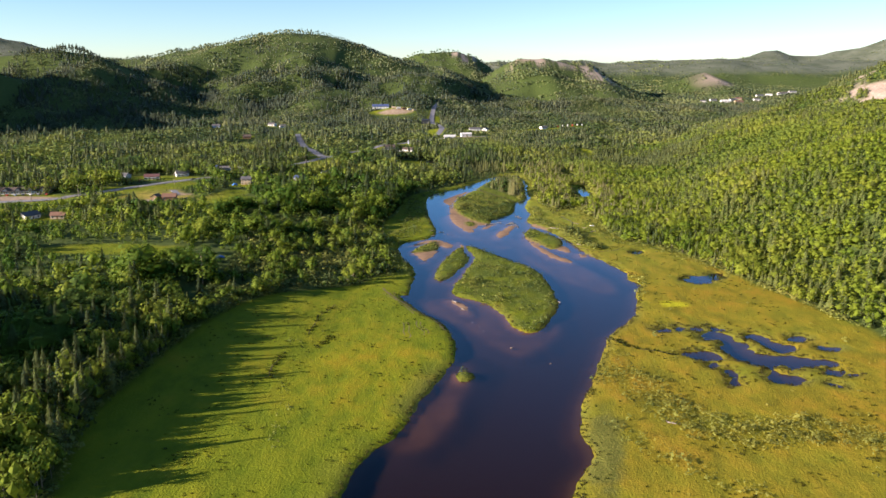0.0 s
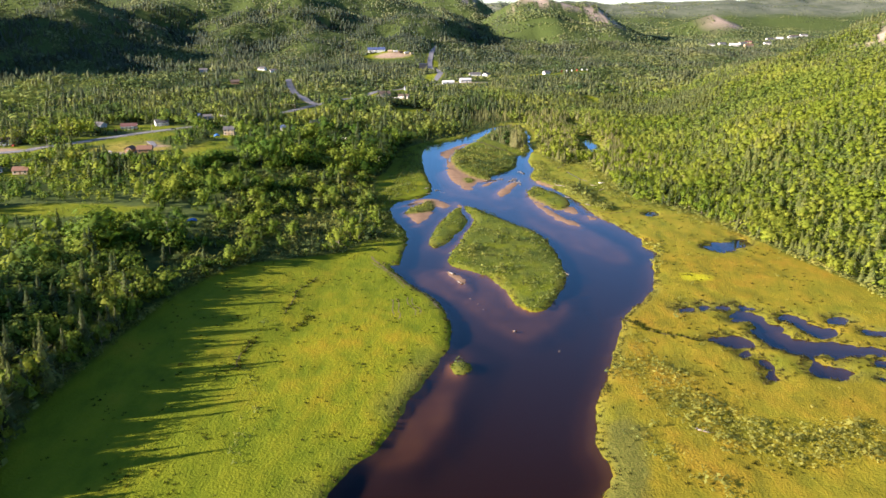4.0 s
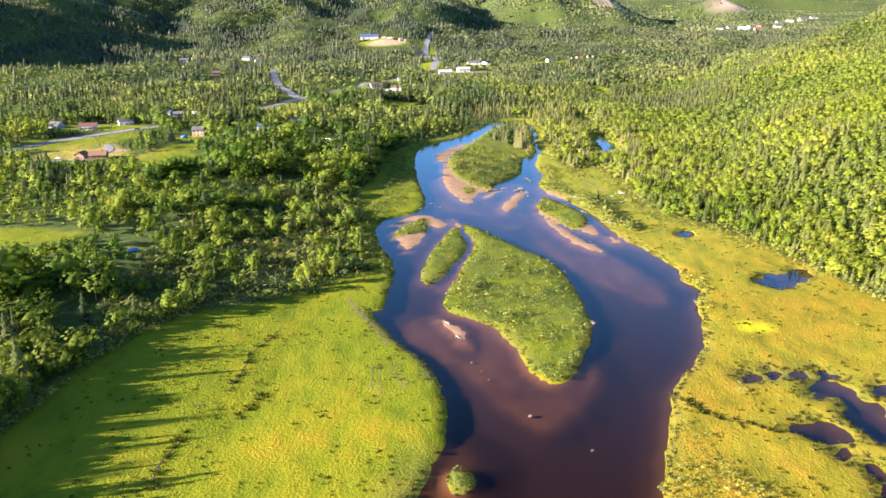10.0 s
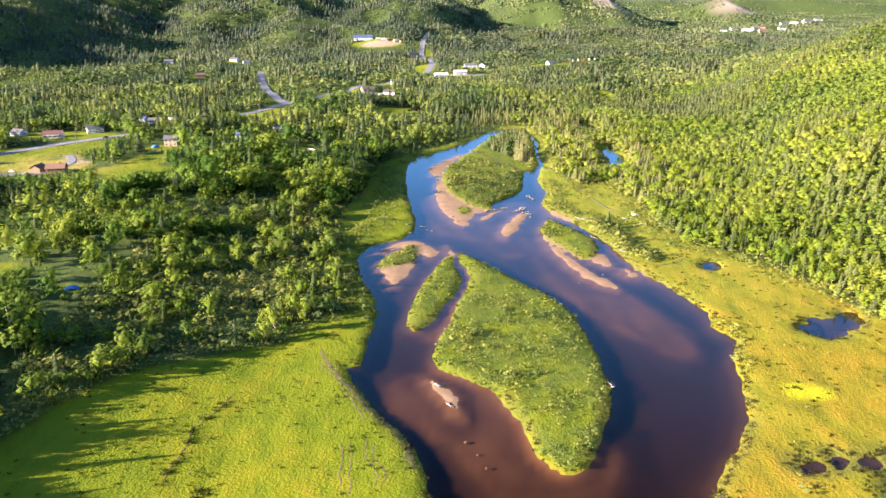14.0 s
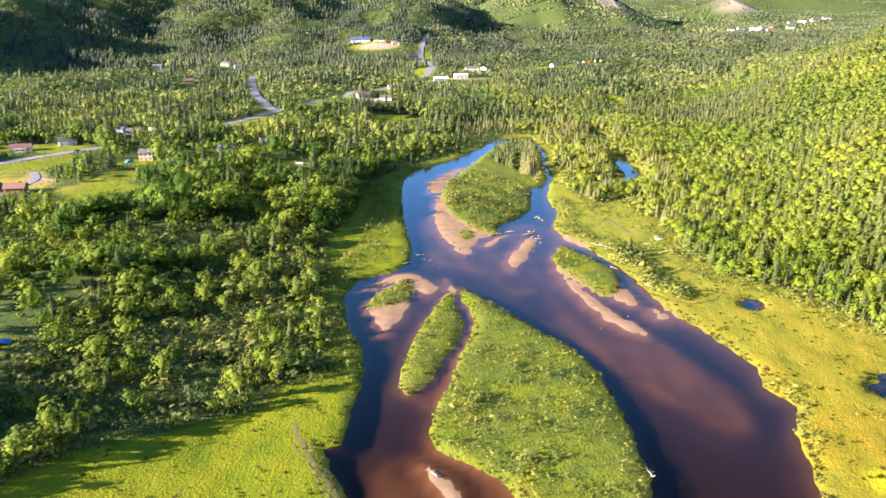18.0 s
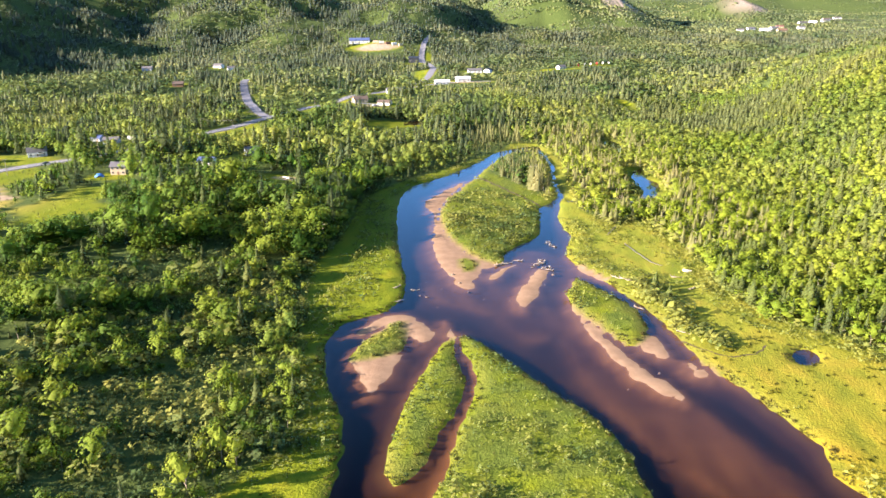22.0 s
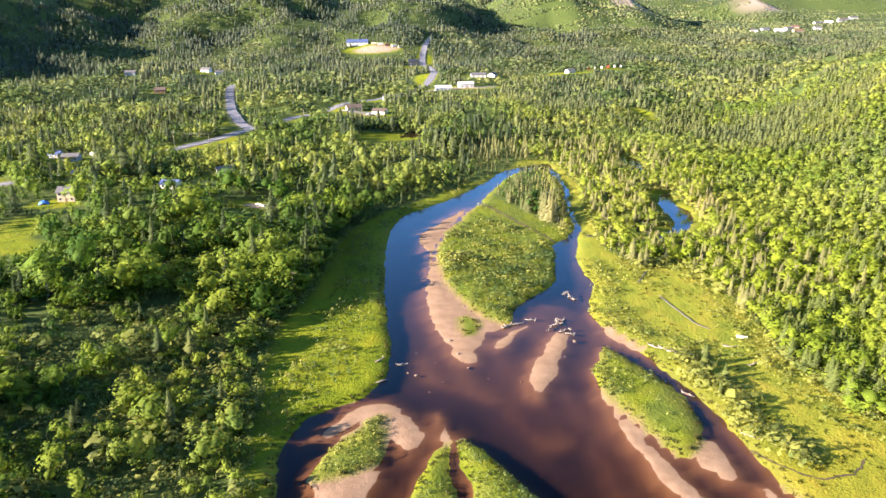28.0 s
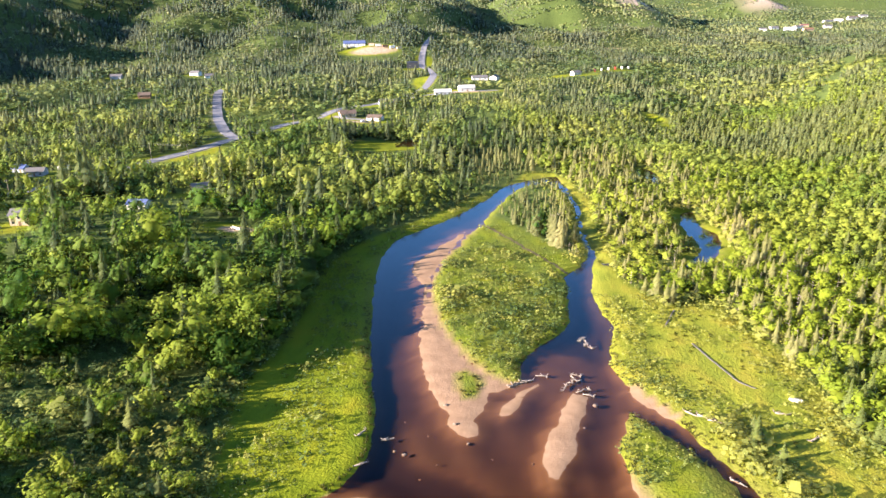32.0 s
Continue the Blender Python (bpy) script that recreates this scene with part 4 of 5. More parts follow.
        high = np.where(rank, np.maximum(high, rng.uniform(11.5, 15.5, len(x)) * np.where(conifer, 1.2, 1.0)), high)
        low = (x < 60) & (y > 722) & (y < 870) & (x > np.interp(y, [722, 746, 800, 860], [-30, -22, 18, 44])) & (x < np.interp(y, [722, 746, 800, 860], [0, 14, 42, 62]))      # young growth on the north bank
        high = np.where(low, 0.55 * high, high)
        if tier in ("near", "mid"):
            high = np.where(x > 66, 0.5 * high + 0.5 * 7.6, high)
        high = high * np.where(x > 150, np.interp(x - foot(y), [90, 240], [1.0, 0.66]), 1.0)
        dead = rng.uniform(0, 1, len(x)) < np.where((x > 25) & (x < 160) & (y > 600) & (y < 860), 0.14, 0.02)
        if tier == "far":
            high *= np.interp(y, [900, 1300], [0.92, 0.80]) * np.where(conifer, 1.0, 0.86)
        if tier in ("dim", "rim"):
            high *= 0.54
        yield tier, x, y, z - 0.2, high, conifer, dead


def undergrowth():
    """Young birch and alder that closes the gaps in the sunny wood on the right bank."""
    rng = np.random.RandomState(6)
    x, y = scatter(rng, 70, 440, 430, 1010, 3.5)
    keep = (x < 0.62 * (y + 60)) & (x - 60 < 0.75 * (y - 200))
    x, y = x[keep], y[keep]
    z, cov = terrain(x, y)
    keep = (cov["forest"] > 0.62) & (cov["land"] > 1.0) & (open_ground(x, y) > 1) & (rng.uniform(0, 1, len(x)) > cov["rock"]) & (reach(x, y, CUT, False) > 3.5)
    x, y, z = x[keep], y[keep], z[keep]
    woods("young_birch_wood", TREES["leaf_far"], x, y, z - 0.2, rng.uniform(2.2, 5.0, len(x)), 14, LEAVES, "light green young birches and alders under the taller trees", "forest", True, 1.5)


undergrowth()
SINGLES = []
for tier, x, y, z, high, conifer, dead in plant():
    tail = {"near": "", "mid": "_mid", "far": "_far", "dim": "_dim", "rim": "_dim", "side": "_far"}[tier]
    alone = np.zeros(len(x), bool)
    if tier == "near":
        # the edge of the wood beside the meadow, the spruces by the creek and the right bank: trees of their own
        edge = ((x > -142) & (x < -108) & (y < 330)) | ((x > 72) & (x < 118) & (y > 600) & (y < 700)) | ((x > -74) & (x < -40) & (y > 385) & (y < 440)) | \
               ((x > 128) & (x < 165) & (y > 430) & (y < 520))
        alone[np.nonzero(edge)[0][:290]] = True
        SINGLES += [(a, b, c, h, k) for a, b, c, h, k in zip(x[alone], y[alone], z[alone], high[alone], conifer[alone])]
        gone = dead & ~alone
        woods("dead_trees", TREES["bare"], x[gone], y[gone], z[gone], high[gone] * 0.9, 15, DEADWOOD, "bare grey dead trees standing in the wood", "dead trees")
        alone |= gone
    words = {"near": "along the river", "mid": "on the valley floor", "far": "at the foot of the hills", "dim": "on the hillsides", "rim": "on the far hills", "side": "beside the lower river"}[tier]
    pale = conifer & ~alone & (x > 25) & (x < 165) & (y > 590) & (y < 900)
    if pale.any():
        woods("larch_wood", TREES["spruce" + tail], x[pale], y[pale], z[pale], high[pale], 12, LARCH, "pale grey-green larches beside the stream", "forest")
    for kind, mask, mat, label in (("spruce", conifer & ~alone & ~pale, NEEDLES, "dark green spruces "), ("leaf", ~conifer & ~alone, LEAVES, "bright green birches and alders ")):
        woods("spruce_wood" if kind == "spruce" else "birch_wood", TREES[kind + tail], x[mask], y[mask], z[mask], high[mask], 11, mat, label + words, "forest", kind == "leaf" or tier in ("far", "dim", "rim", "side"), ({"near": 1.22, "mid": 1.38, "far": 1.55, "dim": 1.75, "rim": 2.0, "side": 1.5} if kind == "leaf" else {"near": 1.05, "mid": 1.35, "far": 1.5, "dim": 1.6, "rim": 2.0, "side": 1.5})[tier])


def part(name, data, material, parent, label="", smooth=False):
    """One mesh object under a thing or a part; data is a bmesh or (verts, faces)."""
    if isinstance(data, tuple):
        me = bpy.data.meshes.new(name)
        me.from_pydata([tuple(map(float, p)) for p in data[0]], [], [tuple(map(int, q)) for q in data[1]])
    elif isinstance(data, bpy.types.Mesh):
        me = data
    else:
        me = bpy.data.meshes.new(name)
        data.to_mesh(me)
        data.free()
    if not me.materials:
        me.materials.append(material)
    if smooth:
        me.polygons.foreach_set("use_smooth", [True] * len(me.polygons))
    ob = new(name, me)
    ob.parent = parent
    if label:
        ob["label"] = label
    return ob


def trunk_form(seed, top=0.75, thick=0.014):
    """A tapered, slightly bent trunk of unit height with a few limbs."""
    rng = np.random.RandomState(seed)
    v, f, n = [], [], 5
    levels = 5
    for k in range(levels):
        s = k / (levels - 1)
        cx, cy, r = rng.uniform(-0.008, 0.008) * k, rng.uniform(-0.008, 0.008) * k, thick * (1 - 0.75 * s)
        v += [(cx + r * math.cos(2 * math.pi * j / n), cy + r * math.sin(2 * math.pi * j / n), s * top) for j in range(n)]
    for k in range(levels - 1):
        f += [(k * n + j, k * n + (j + 1) % n, (k + 1) * n + (j + 1) % n, (k + 1) * n + j) for j in range(n)]
    for _ in range(4):
        a, z = rng.uniform(0, 6.28), rng.uniform(0.25, 0.6)
        b = len(v)
        v += [(0, 0, z), (0.004, 0.004, z - 0.03), (-0.004, -0.004, z - 0.03), (math.cos(a) * 0.18, math.sin(a) * 0.18, z + 0.12)]
        f += [(b, b + 1, b + 3), (b, b + 3, b + 2), (b + 1, b + 2, b + 3)]
    return v, f


def single_tree(conifer, k):
    kind = "spruce_tree" if conifer else "birch_tree"
    root = new(kind)
    crown = part("crown", TREES["spruce" if conifer else "leaf"][k], NEEDLES if conifer else LEAVES, root)
    crown.data.attributes.new("tint", "FLOAT", "POINT").data.foreach_set("value", np.full(len(crown.data.vertices), (0.35 + 0.08 * k), np.float32))
    crown.data.attributes.new("out", "FLOAT_VECTOR", "POINT").data.foreach_set("vector", crown_out(TREES["spruce" if conifer else "leaf"][k][0]).astype(np.float32).ravel())
    part("trunk", trunk_form(1100 + k, 0.9 if conifer else 0.7), BARK, root)
    label = "dark green spruce with drooping boughs at the wood's edge" if conifer else "bright green birch with a rounded leafy crown"
    return tagged(root, label, "tree", "trees at the wood's edge")


FORMS = {}
rng = np.random.RandomState(77)
for x, y, z, h, conifer in SINGLES:
    key = (bool(conifer), int(rng.randint(0, 8)))
    m = pose(x, y, z, 0, 0, rng.uniform(0, 360)) @ Matrix.Diagonal((h, h, h, 1))
    if key in FORMS:
        t = copy_thing(FORMS[key], m)
        t.matrix_basis = m
    else:
        FORMS[key] = single_tree(*key)
        FORMS[key].matrix_basis = m


# ---- shrubs on the islands, along the banks and at the wood's edge ----
BELTS = ((curve([60, 305, 66, 285, 72, 265, 80, 247, 92, 236, 112, 238, 130, 236, 150, 222], False), 9.0, 1.0),
         (curve([54, 240, 66, 222, 76, 209, 88, 198], False), 4.0, 0.45),
         (curve([67, 640, 68, 612, 67, 590, 71, 576, 80, 568, 88, 556], False), 6.5, 0.85),
         (curve([82, 556, 84, 540, 89, 529, 88, 517, 91, 508, 95, 500, 98, 497], False), 3.6, 1.0),
         (curve([84, 632, 90, 612, 104, 596, 108, 575, 106, 555], False), 6.0, 0.4),
         (curve([-36, 402, -22, 372, -8, 355, 0, 330], False), 1.2, 0.35),
         (curve([-60, 228, -64, 267, -76, 295, -73, 313, -62, 335], False), 2.2, 0.3),
         (curve([107, 425, 103, 405, 98, 388], False), 3.0, 0.6),
         (curve([-38, 484, -34, 462, -31, 440, -38, 428], False), 6.0, 1.0),
         (curve([-46, 505, -38, 530, -33, 555, -30, 585], False), 9.0, 0.7),
         (curve([86, 640, 106, 634, 112, 600, 112, 560, 116, 530, 124, 512, 140, 496, 152, 474, 160, 455], False), 8.0, 0.75),
         (curve([-34, 545, -30, 575, -28, 610, -32, 650, -34, 690], False), 8.0, 0.6),
         (curve([-22, 700, -12, 726, 6, 752, 20, 790], False), 6.0, 0.6))


def shrub_places():
    rng = np.random.RandomState(8)
    x, y = scatter(rng, -130, 190, 195, 850, 1.55)
    z, cov = terrain(x, y)
    want = np.zeros(len(x))
    thick = np.where((y > 575) & (x > 0) & (x < 60), np.interp(y, [640, 700], [1.25, 0.35]), 1.0)
    for outline, share in ((ISLE, 0.85), (LOBE, 0.6), (MID_ISLE, 0.85), (RIGHT_ISLE, 0.12), (LEFT_ISLE, 0.9), (BUSH_ISLE, 1.0), (STRIP, 0.3)):
        d = reach(x, y, outline, True)
        want = np.maximum(want, np.where(d > 1.0, share * thick * np.clip(0.75 + 0.6 * wobble(x, y, 18, 81), 0.1, 1), 0))
    for line, half, share in BELTS:
        d = half - reach(x, y, line, False)
        want = np.maximum(want, share * np.clip(0.5 + d / half, 0, 1) * (d > -0.4 * half))
    knot = reach(x, y, RIGHT_ISLE, True) > 0
    want = np.where(knot, np.where(y - 0.5 * (x - 60) > 531, 0.75, 0.06), want)
    skirt = (cov["forest"] > 0.02) & (cov["forest"] < 0.99) & ((x < -30) | (x > 60)) & ~knot
    thicket = (reach(x, y, BELTS[3][0], False) < 4.2)
    want = np.maximum(want, np.where(skirt, 0.6, 0))
    shore = (x < 62) & (x > -45) & (y > 712) & (x < np.interp(y, [712, 742, 783, 826, 850], [-20, 2, 26, 53, 62]))      # alders along the north bank
    want = np.maximum(want, np.where(shore, 0.15 + 0.35 * (wobble(x, y, 14, 84) > 0), 0))
    grove = (cov["forest"] > 0.9) & (x < -20) & (y > 340) & (y < 640)
    want = np.maximum(want, np.where(grove, 0.42, 0))
    under = (cov["forest"] > 0.9) & (x > 66) & (y > 430)
    want = np.maximum(want, np.where(under, 0.22, 0))
    want = np.maximum(want, np.where((cov["marsh"] > 0.5) & (x > 60) & (y < 470), 0.012, 0))
    keep = (rng.uniform(0, 1, len(x)) < want) & (cov["land"] > 0.6) & (cov["sand"] < 0.3)
    x, y, z = x[keep], y[keep], z[keep]
    high = rng.uniform(0.5, 1.7, len(x)) * np.where(rng.uniform(0, 1, len(x)) < 0.10, 1.7, 1.0) * (1 + 0.35 * wobble(x, y, 20, 82)) * np.where((grove | under | skirt)[keep], 1.7, 1.0) * np.where((grove | shore)[keep], 1.25, 1.0) * np.where(thicket[keep], 2.0, 1.0) * np.where((x > 50) & (y < 320), 0.95, 1.0) * np.where((x > 0) & (x < 58) & (y > 590) & (y < 700), 1.5, 1.0)
    return x, y, z - 0.1, high


sx, sy, sz, sh = shrub_places()
qx, qy = scatter(np.random.RandomState(9), -300, -130, 430, 770, 2.6)
qk = (clearing(qx, qy) < 1.0) & (np.random.RandomState(10).uniform(0, 1, len(qx)) < 0.22 + 0.25 * wobble(qx, qy, 30, 83)) & (reach(qx, qy, ROADS[0][0], False) > 6) & (reach(qx, qy, ROADS[3][0], False) > 5)
sx, sy, sz, sh = (np.concatenate(p) for p in ((sx, qx[qk]), (sy, qy[qk]), (sz, ground_z(qx[qk], qy[qk]) - 0.1), (sh, np.random.RandomState(12).uniform(0.5, 1.8, int(qk.sum())))))
woods("alder_shrubs", TREES["bush"], sx, sy, sz, np.maximum(sh, 0.5), 19, SHRUB, "low yellow-green alder and willow shrubs on the islands and banks", "shrubs", True)


def sedge(seed, blades=6):
    """A tussock of unit height: a sheaf of bent blades."""
    rng = np.random.RandomState(seed)
    v, f = [], []
    for k in range(blades):
        a = 2 * np.pi * k / blades + rng.uniform(-0.4, 0.4)
        o, side = np.array([np.cos(a), np.sin(a), 0]), np.array([-np.sin(a), np.cos(a), 0])
        r, h = rng.uniform(0.7, 1.5), rng.uniform(0.5, 1.0)
        b = len(v)
        v += [o * 0.1 - side * 0.45, o * 0.1 + side * 0.45, o * r + side * 0.1 + [0, 0, h]]
        f.append((b, b + 1, b + 2))
    return np.array(v), np.array(f)


# ---- houses and yards ----
def box(bm, x0, x1, y0, y1, z0, z1):
    v = [bm.verts.new(p) for p in ((x0, y0, z0), (x1, y0, z0), (x1, y1, z0), (x0, y1, z0), (x0, y0, z1), (x1, y0, z1), (x1, y1, z1), (x0, y1, z1))]
    for f in ((3, 2, 1, 0), (4, 5, 6, 7), (0, 1, 5, 4), (1, 2, 6, 5), (2, 3, 7, 6), (3, 0, 4, 7)):
        bm.faces.new([v[k] for k in f])
    return bm


def boxes(*dims):
    bm = bmesh.new()
    for d in dims:
        box(bm, *d)
    return bm


def height(x, y):
    return float(ground_z(x, y))


def gable_walls(w, d, h, rise):
    """Outer walls with gable ends left and right; the ridge runs along x."""
    v = [(-w, -d, -0.6), (w, -d, -0.6), (w, d, -0.6), (-w, d, -0.6), (-w, -d, h), (w, -d, h), (w, d, h), (-w, d, h), (-w, 0, h + rise), (w, 0, h + rise)]
    return v, [(0, 1, 5, 4), (1, 2, 6, 9, 5), (2, 3, 7, 6), (3, 0, 4, 8, 7), (3, 2, 1, 0), (4, 5, 9, 8), (6, 7, 8, 9)]


def gable_roof(w, d, h, rise, over=0.5, thick=0.18):
    """Two roof slabs with eaves."""
    s = rise / d
    e, W = d + over, w + over
    low = h - over * s
    v = []
    for dz in (0.03, 0.03 + thick):
        v += [(-W, -e, low + dz), (W, -e, low + dz), (W, 0, h + rise + dz), (-W, 0, h + rise + dz), (W, e, low + dz), (-W, e, low + dz)]
    f = [(6, 7, 8, 9), (9, 8, 10, 11), (3, 2, 1, 0), (5, 4, 2, 3), (0, 1, 7, 6), (1, 2, 8, 7), (2, 4, 10, 8), (4, 5, 11, 10), (5, 3, 9, 11), (3, 0, 6, 9)]
    return v, f


def house(name, x, y, w, d, h, rise, turn, wall, roof, label, windows=3, chimney=False, porch=False, z=None):
    """A house: walls, roof, door, windows with frame and pane, perhaps chimney and porch."""
    root = new(name)
    w, d = w / 2, d / 2
    part("wall", gable_walls(w, d, h, rise), wall, root)
    r = part("roof", gable_roof(w, d, h, rise), roof, root)
    if chimney:
        part("chimney", boxes((w * 0.4, w * 0.4 + 0.7, -0.35, 0.35, h, h + rise + 0.9)), STONE, r)
    storeys = 2 if h > 4.2 else 1
    for face in (-1, 1):
        for s in range(storeys):
            for k in range(windows):
                cx = -w + 2 * w * (k + 0.5) / windows
                if s == 0 and k == windows // 2 and face < 0:
                    dr = part("door", boxes((cx - 0.5, cx + 0.5, -d - 0.06, -d + 0.02, 0.1, 2.15)), BROWN, root)
                    part("handle", boxes((cx + 0.32, cx + 0.42, -d - 0.12, -d - 0.06, 1.0, 1.1)), SILVER, dr)
                    continue
                z0 = 0.9 + 2.5 * s
                yy = face * d
                fr = part("window", boxes((cx - 0.7, cx + 0.7, yy - 0.05, yy + 0.05, z0, z0 + 1.25)), TRIM, root)
                part("pane", boxes((cx - 0.6, cx + 0.6, yy - 0.07, yy + 0.07, z0 + 0.1, z0 + 1.15)), GLASS, fr)
    for side in (-1, 1):
        fr = part("window", boxes((side * w - 0.05, side * w + 0.05, -0.6, 0.6, 0.9, 2.1)), TRIM, root)
        part("pane", boxes((side * w - 0.07, side * w + 0.07, -0.5, 0.5, 1.0, 2.0)), GLASS, fr)
    if porch:
        part("porch", boxes((-w * 0.6, w * 0.6, -d - 2.0, -d - 0.02, 0.0, 0.4), (-w * 0.6, -w * 0.6 + 0.15, -d - 2.0, -d - 1.85, 0.4, 2.3),
                            (w * 0.6 - 0.15, w * 0.6, -d - 2.0, -d - 1.85, 0.4, 2.3), (-w * 0.65, w * 0.65, -d - 2.2, -d - 0.55, 2.3, 2.42)), TRIM, root)
    root.matrix_basis = pose(x, y, height(x, y) if z is None else z, 0, 0, turn)
    return tagged(root, label, "house", "houses of the village")


house("house", -194, 725, 9, 8, 5.2, 2.2, 4, TAN, ROOF_GREY, "two-storey tan house with a grey roof among birches", 3, True)
house("house", -299, 764, 14, 8, 3.0, 2.2, 14, WHITE, ROOF_RED, "long white house with a red roof by the road", 4, True, True)
house("house", -277, 788, 12, 9, 3.4, 2.6, 30, WHITE, ROOF_GREY, "white gabled house beside the road", 3, False, True)
house("house", -262, 806, 8, 7, 2.8, 2.0, 30, WHITE, ROOF_BLUE, "small white house with a blue roof", 2)
house("house", -330, 772, 10, 8, 3.0, 2.2, -20, BLUE_GREY, ROOF_GREY, "grey-blue house half hidden by trees", 3)
house("house", -246, 838, 11, 8, 3.0, 1.8, 6, BLUE_GREY, ROOF_GREY, "low blue-grey house with white trim behind a lawn", 3)
house("house", -262, 850, 8, 7, 2.8, 1.8, -10, BLUE_GREY, ROOF_BLUE, "small blue-roofed house at the trees", 2)
house("log_house", -238, 641, 11, 7, 2.8, 2.4, 8, BROWN, ROOF_ORANGE, "brown log house with a rusty brown roof", 3, True)
house("garage", -250, 642, 7, 7, 2.8, 2.0, 80, BROWN, ROOF_BROWN, "brown gabled garage beside the log house", 1)
house("house", -316, 563, 12, 9, 3.0, 2.4, 62, WHITE, ROOF_GREY, "white house with a grey gable roof below the road", 3)
house("house", -294, 563, 10, 7, 2.8, 2.0, 6, TAN, ROOF_ORANGE, "low house with an orange-brown roof", 3)
house("house", -127, 783, 9, 8, 3.2, 2.4, 24, BLUE_GREY, ROOF_GREY, "grey-roofed house behind yellow-green trees", 2)
house("house", -148, 750, 10, 7, 2.8, 1.8, -8, WHITE, ROOF_BLUE, "low house with a blue roof among the trees", 3)
house("house", -82, 1062, 14, 11, 3.0, 2.6, 18, TAN, ROOF_BROWN, "tan bungalow with a brown roof beside the road", 4, True)
house("house", -56, 1050, 13, 9, 2.8, 2.0, -14, WHITE, ROOF_BROWN, "white bungalow with a paved yard", 3)
house("garage", -52, 1122, 14, 9, 3.4, 2.2, 12, BLUE_GREY, ROOF_GREY, "grey shed-like garage at the roadside", 2)
house("house", 2, 1180, 17, 10, 3.0, 2.2, 6, WHITE, WHITE, "long white building with a pale roof", 4)
house("warehouse", 27, 1200, 16, 12, 4.0, 1.8, 10, WHITE, WHITE, "large white metal building beside a gravel yard", 3)
house("house", 44, 1285, 18, 9, 3.2, 2.0, 4, WHITE, ROOF_GREY, "white house at the edge of a field", 3)
house("house", 62, 1302, 11, 9, 3.2, 2.4, 70, WHITE, ROOF_GREY, "white gabled house at the edge of a field", 3)
house("house", 165, 1345, 11, 8, 3.2, 2.2, 30, WHITE, ROOF_GREY, "small white house in a clearing", 2)
house("workshop", -140, 1618, 34, 16, 5.0, 4.0, 6, WHITE, ROOF_BLUE, "long white workshop with a dark blue roof beside a gravel pit", 5)
house("shed", -42, 1462, 15, 14, 8.5, 1.0, 0, DARK, DARK, "tall dark blue shed beside the road", 2)
house("house", -309, 1183, 12, 9, 3.0, 2.4, 10, BROWN, ROOF_BROWN, "brown cabin on the wooded slope", 2)
house("house", -306, 1345, 12, 9, 3.2, 2.4, -15, WHITE, ROOF_GREY, "white house on the wooded slope", 2)
house("house", -285, 1330, 10, 8, 3.0, 2.0, 20, WHITE, ROOF_GREY, "small white house on the wooded slope", 2)
house("house", -400, 1333, 13, 9, 3.4, 2.4, 5, BLUE_GREY, ROOF_GREY, "blue-grey house at the edge of the mountain's shade", 2)
for x, y, w, turn, wall, roof in ((744, 2190, 22, 10, WHITE, ROOF_GREY), (764, 2150, 30, 0, WHITE, WHITE), (800, 2190, 24, 15, WHITE, ROOF_GREY), (830, 2230, 20, -10, TAN, ROOF_RED),
                                  (790, 2120, 26, 8, TAN, ROOF_ORANGE), (870, 2200, 20, 0, WHITE, ROOF_GREY), (930, 2330, 28, 12, WHITE, ROOF_GREY), (965, 2350, 22, -8, WHITE, WHITE),
                                  (1020, 2400, 24, 5, WHITE, ROOF_GREY), (1045, 2440, 34, 10, WHITE, ROOF_BROWN), (700, 2140, 18, -12, WHITE, ROOF_GREY), (1100, 2500, 26, 0, WHITE, ROOF_GREY)):
    house("house", x, y, 0.85 * w, 10, 5, 2.8, turn, wall, roof, "distant white village house on the open slope" if wall is WHITE else "distant tan village house on the open slope", 3)


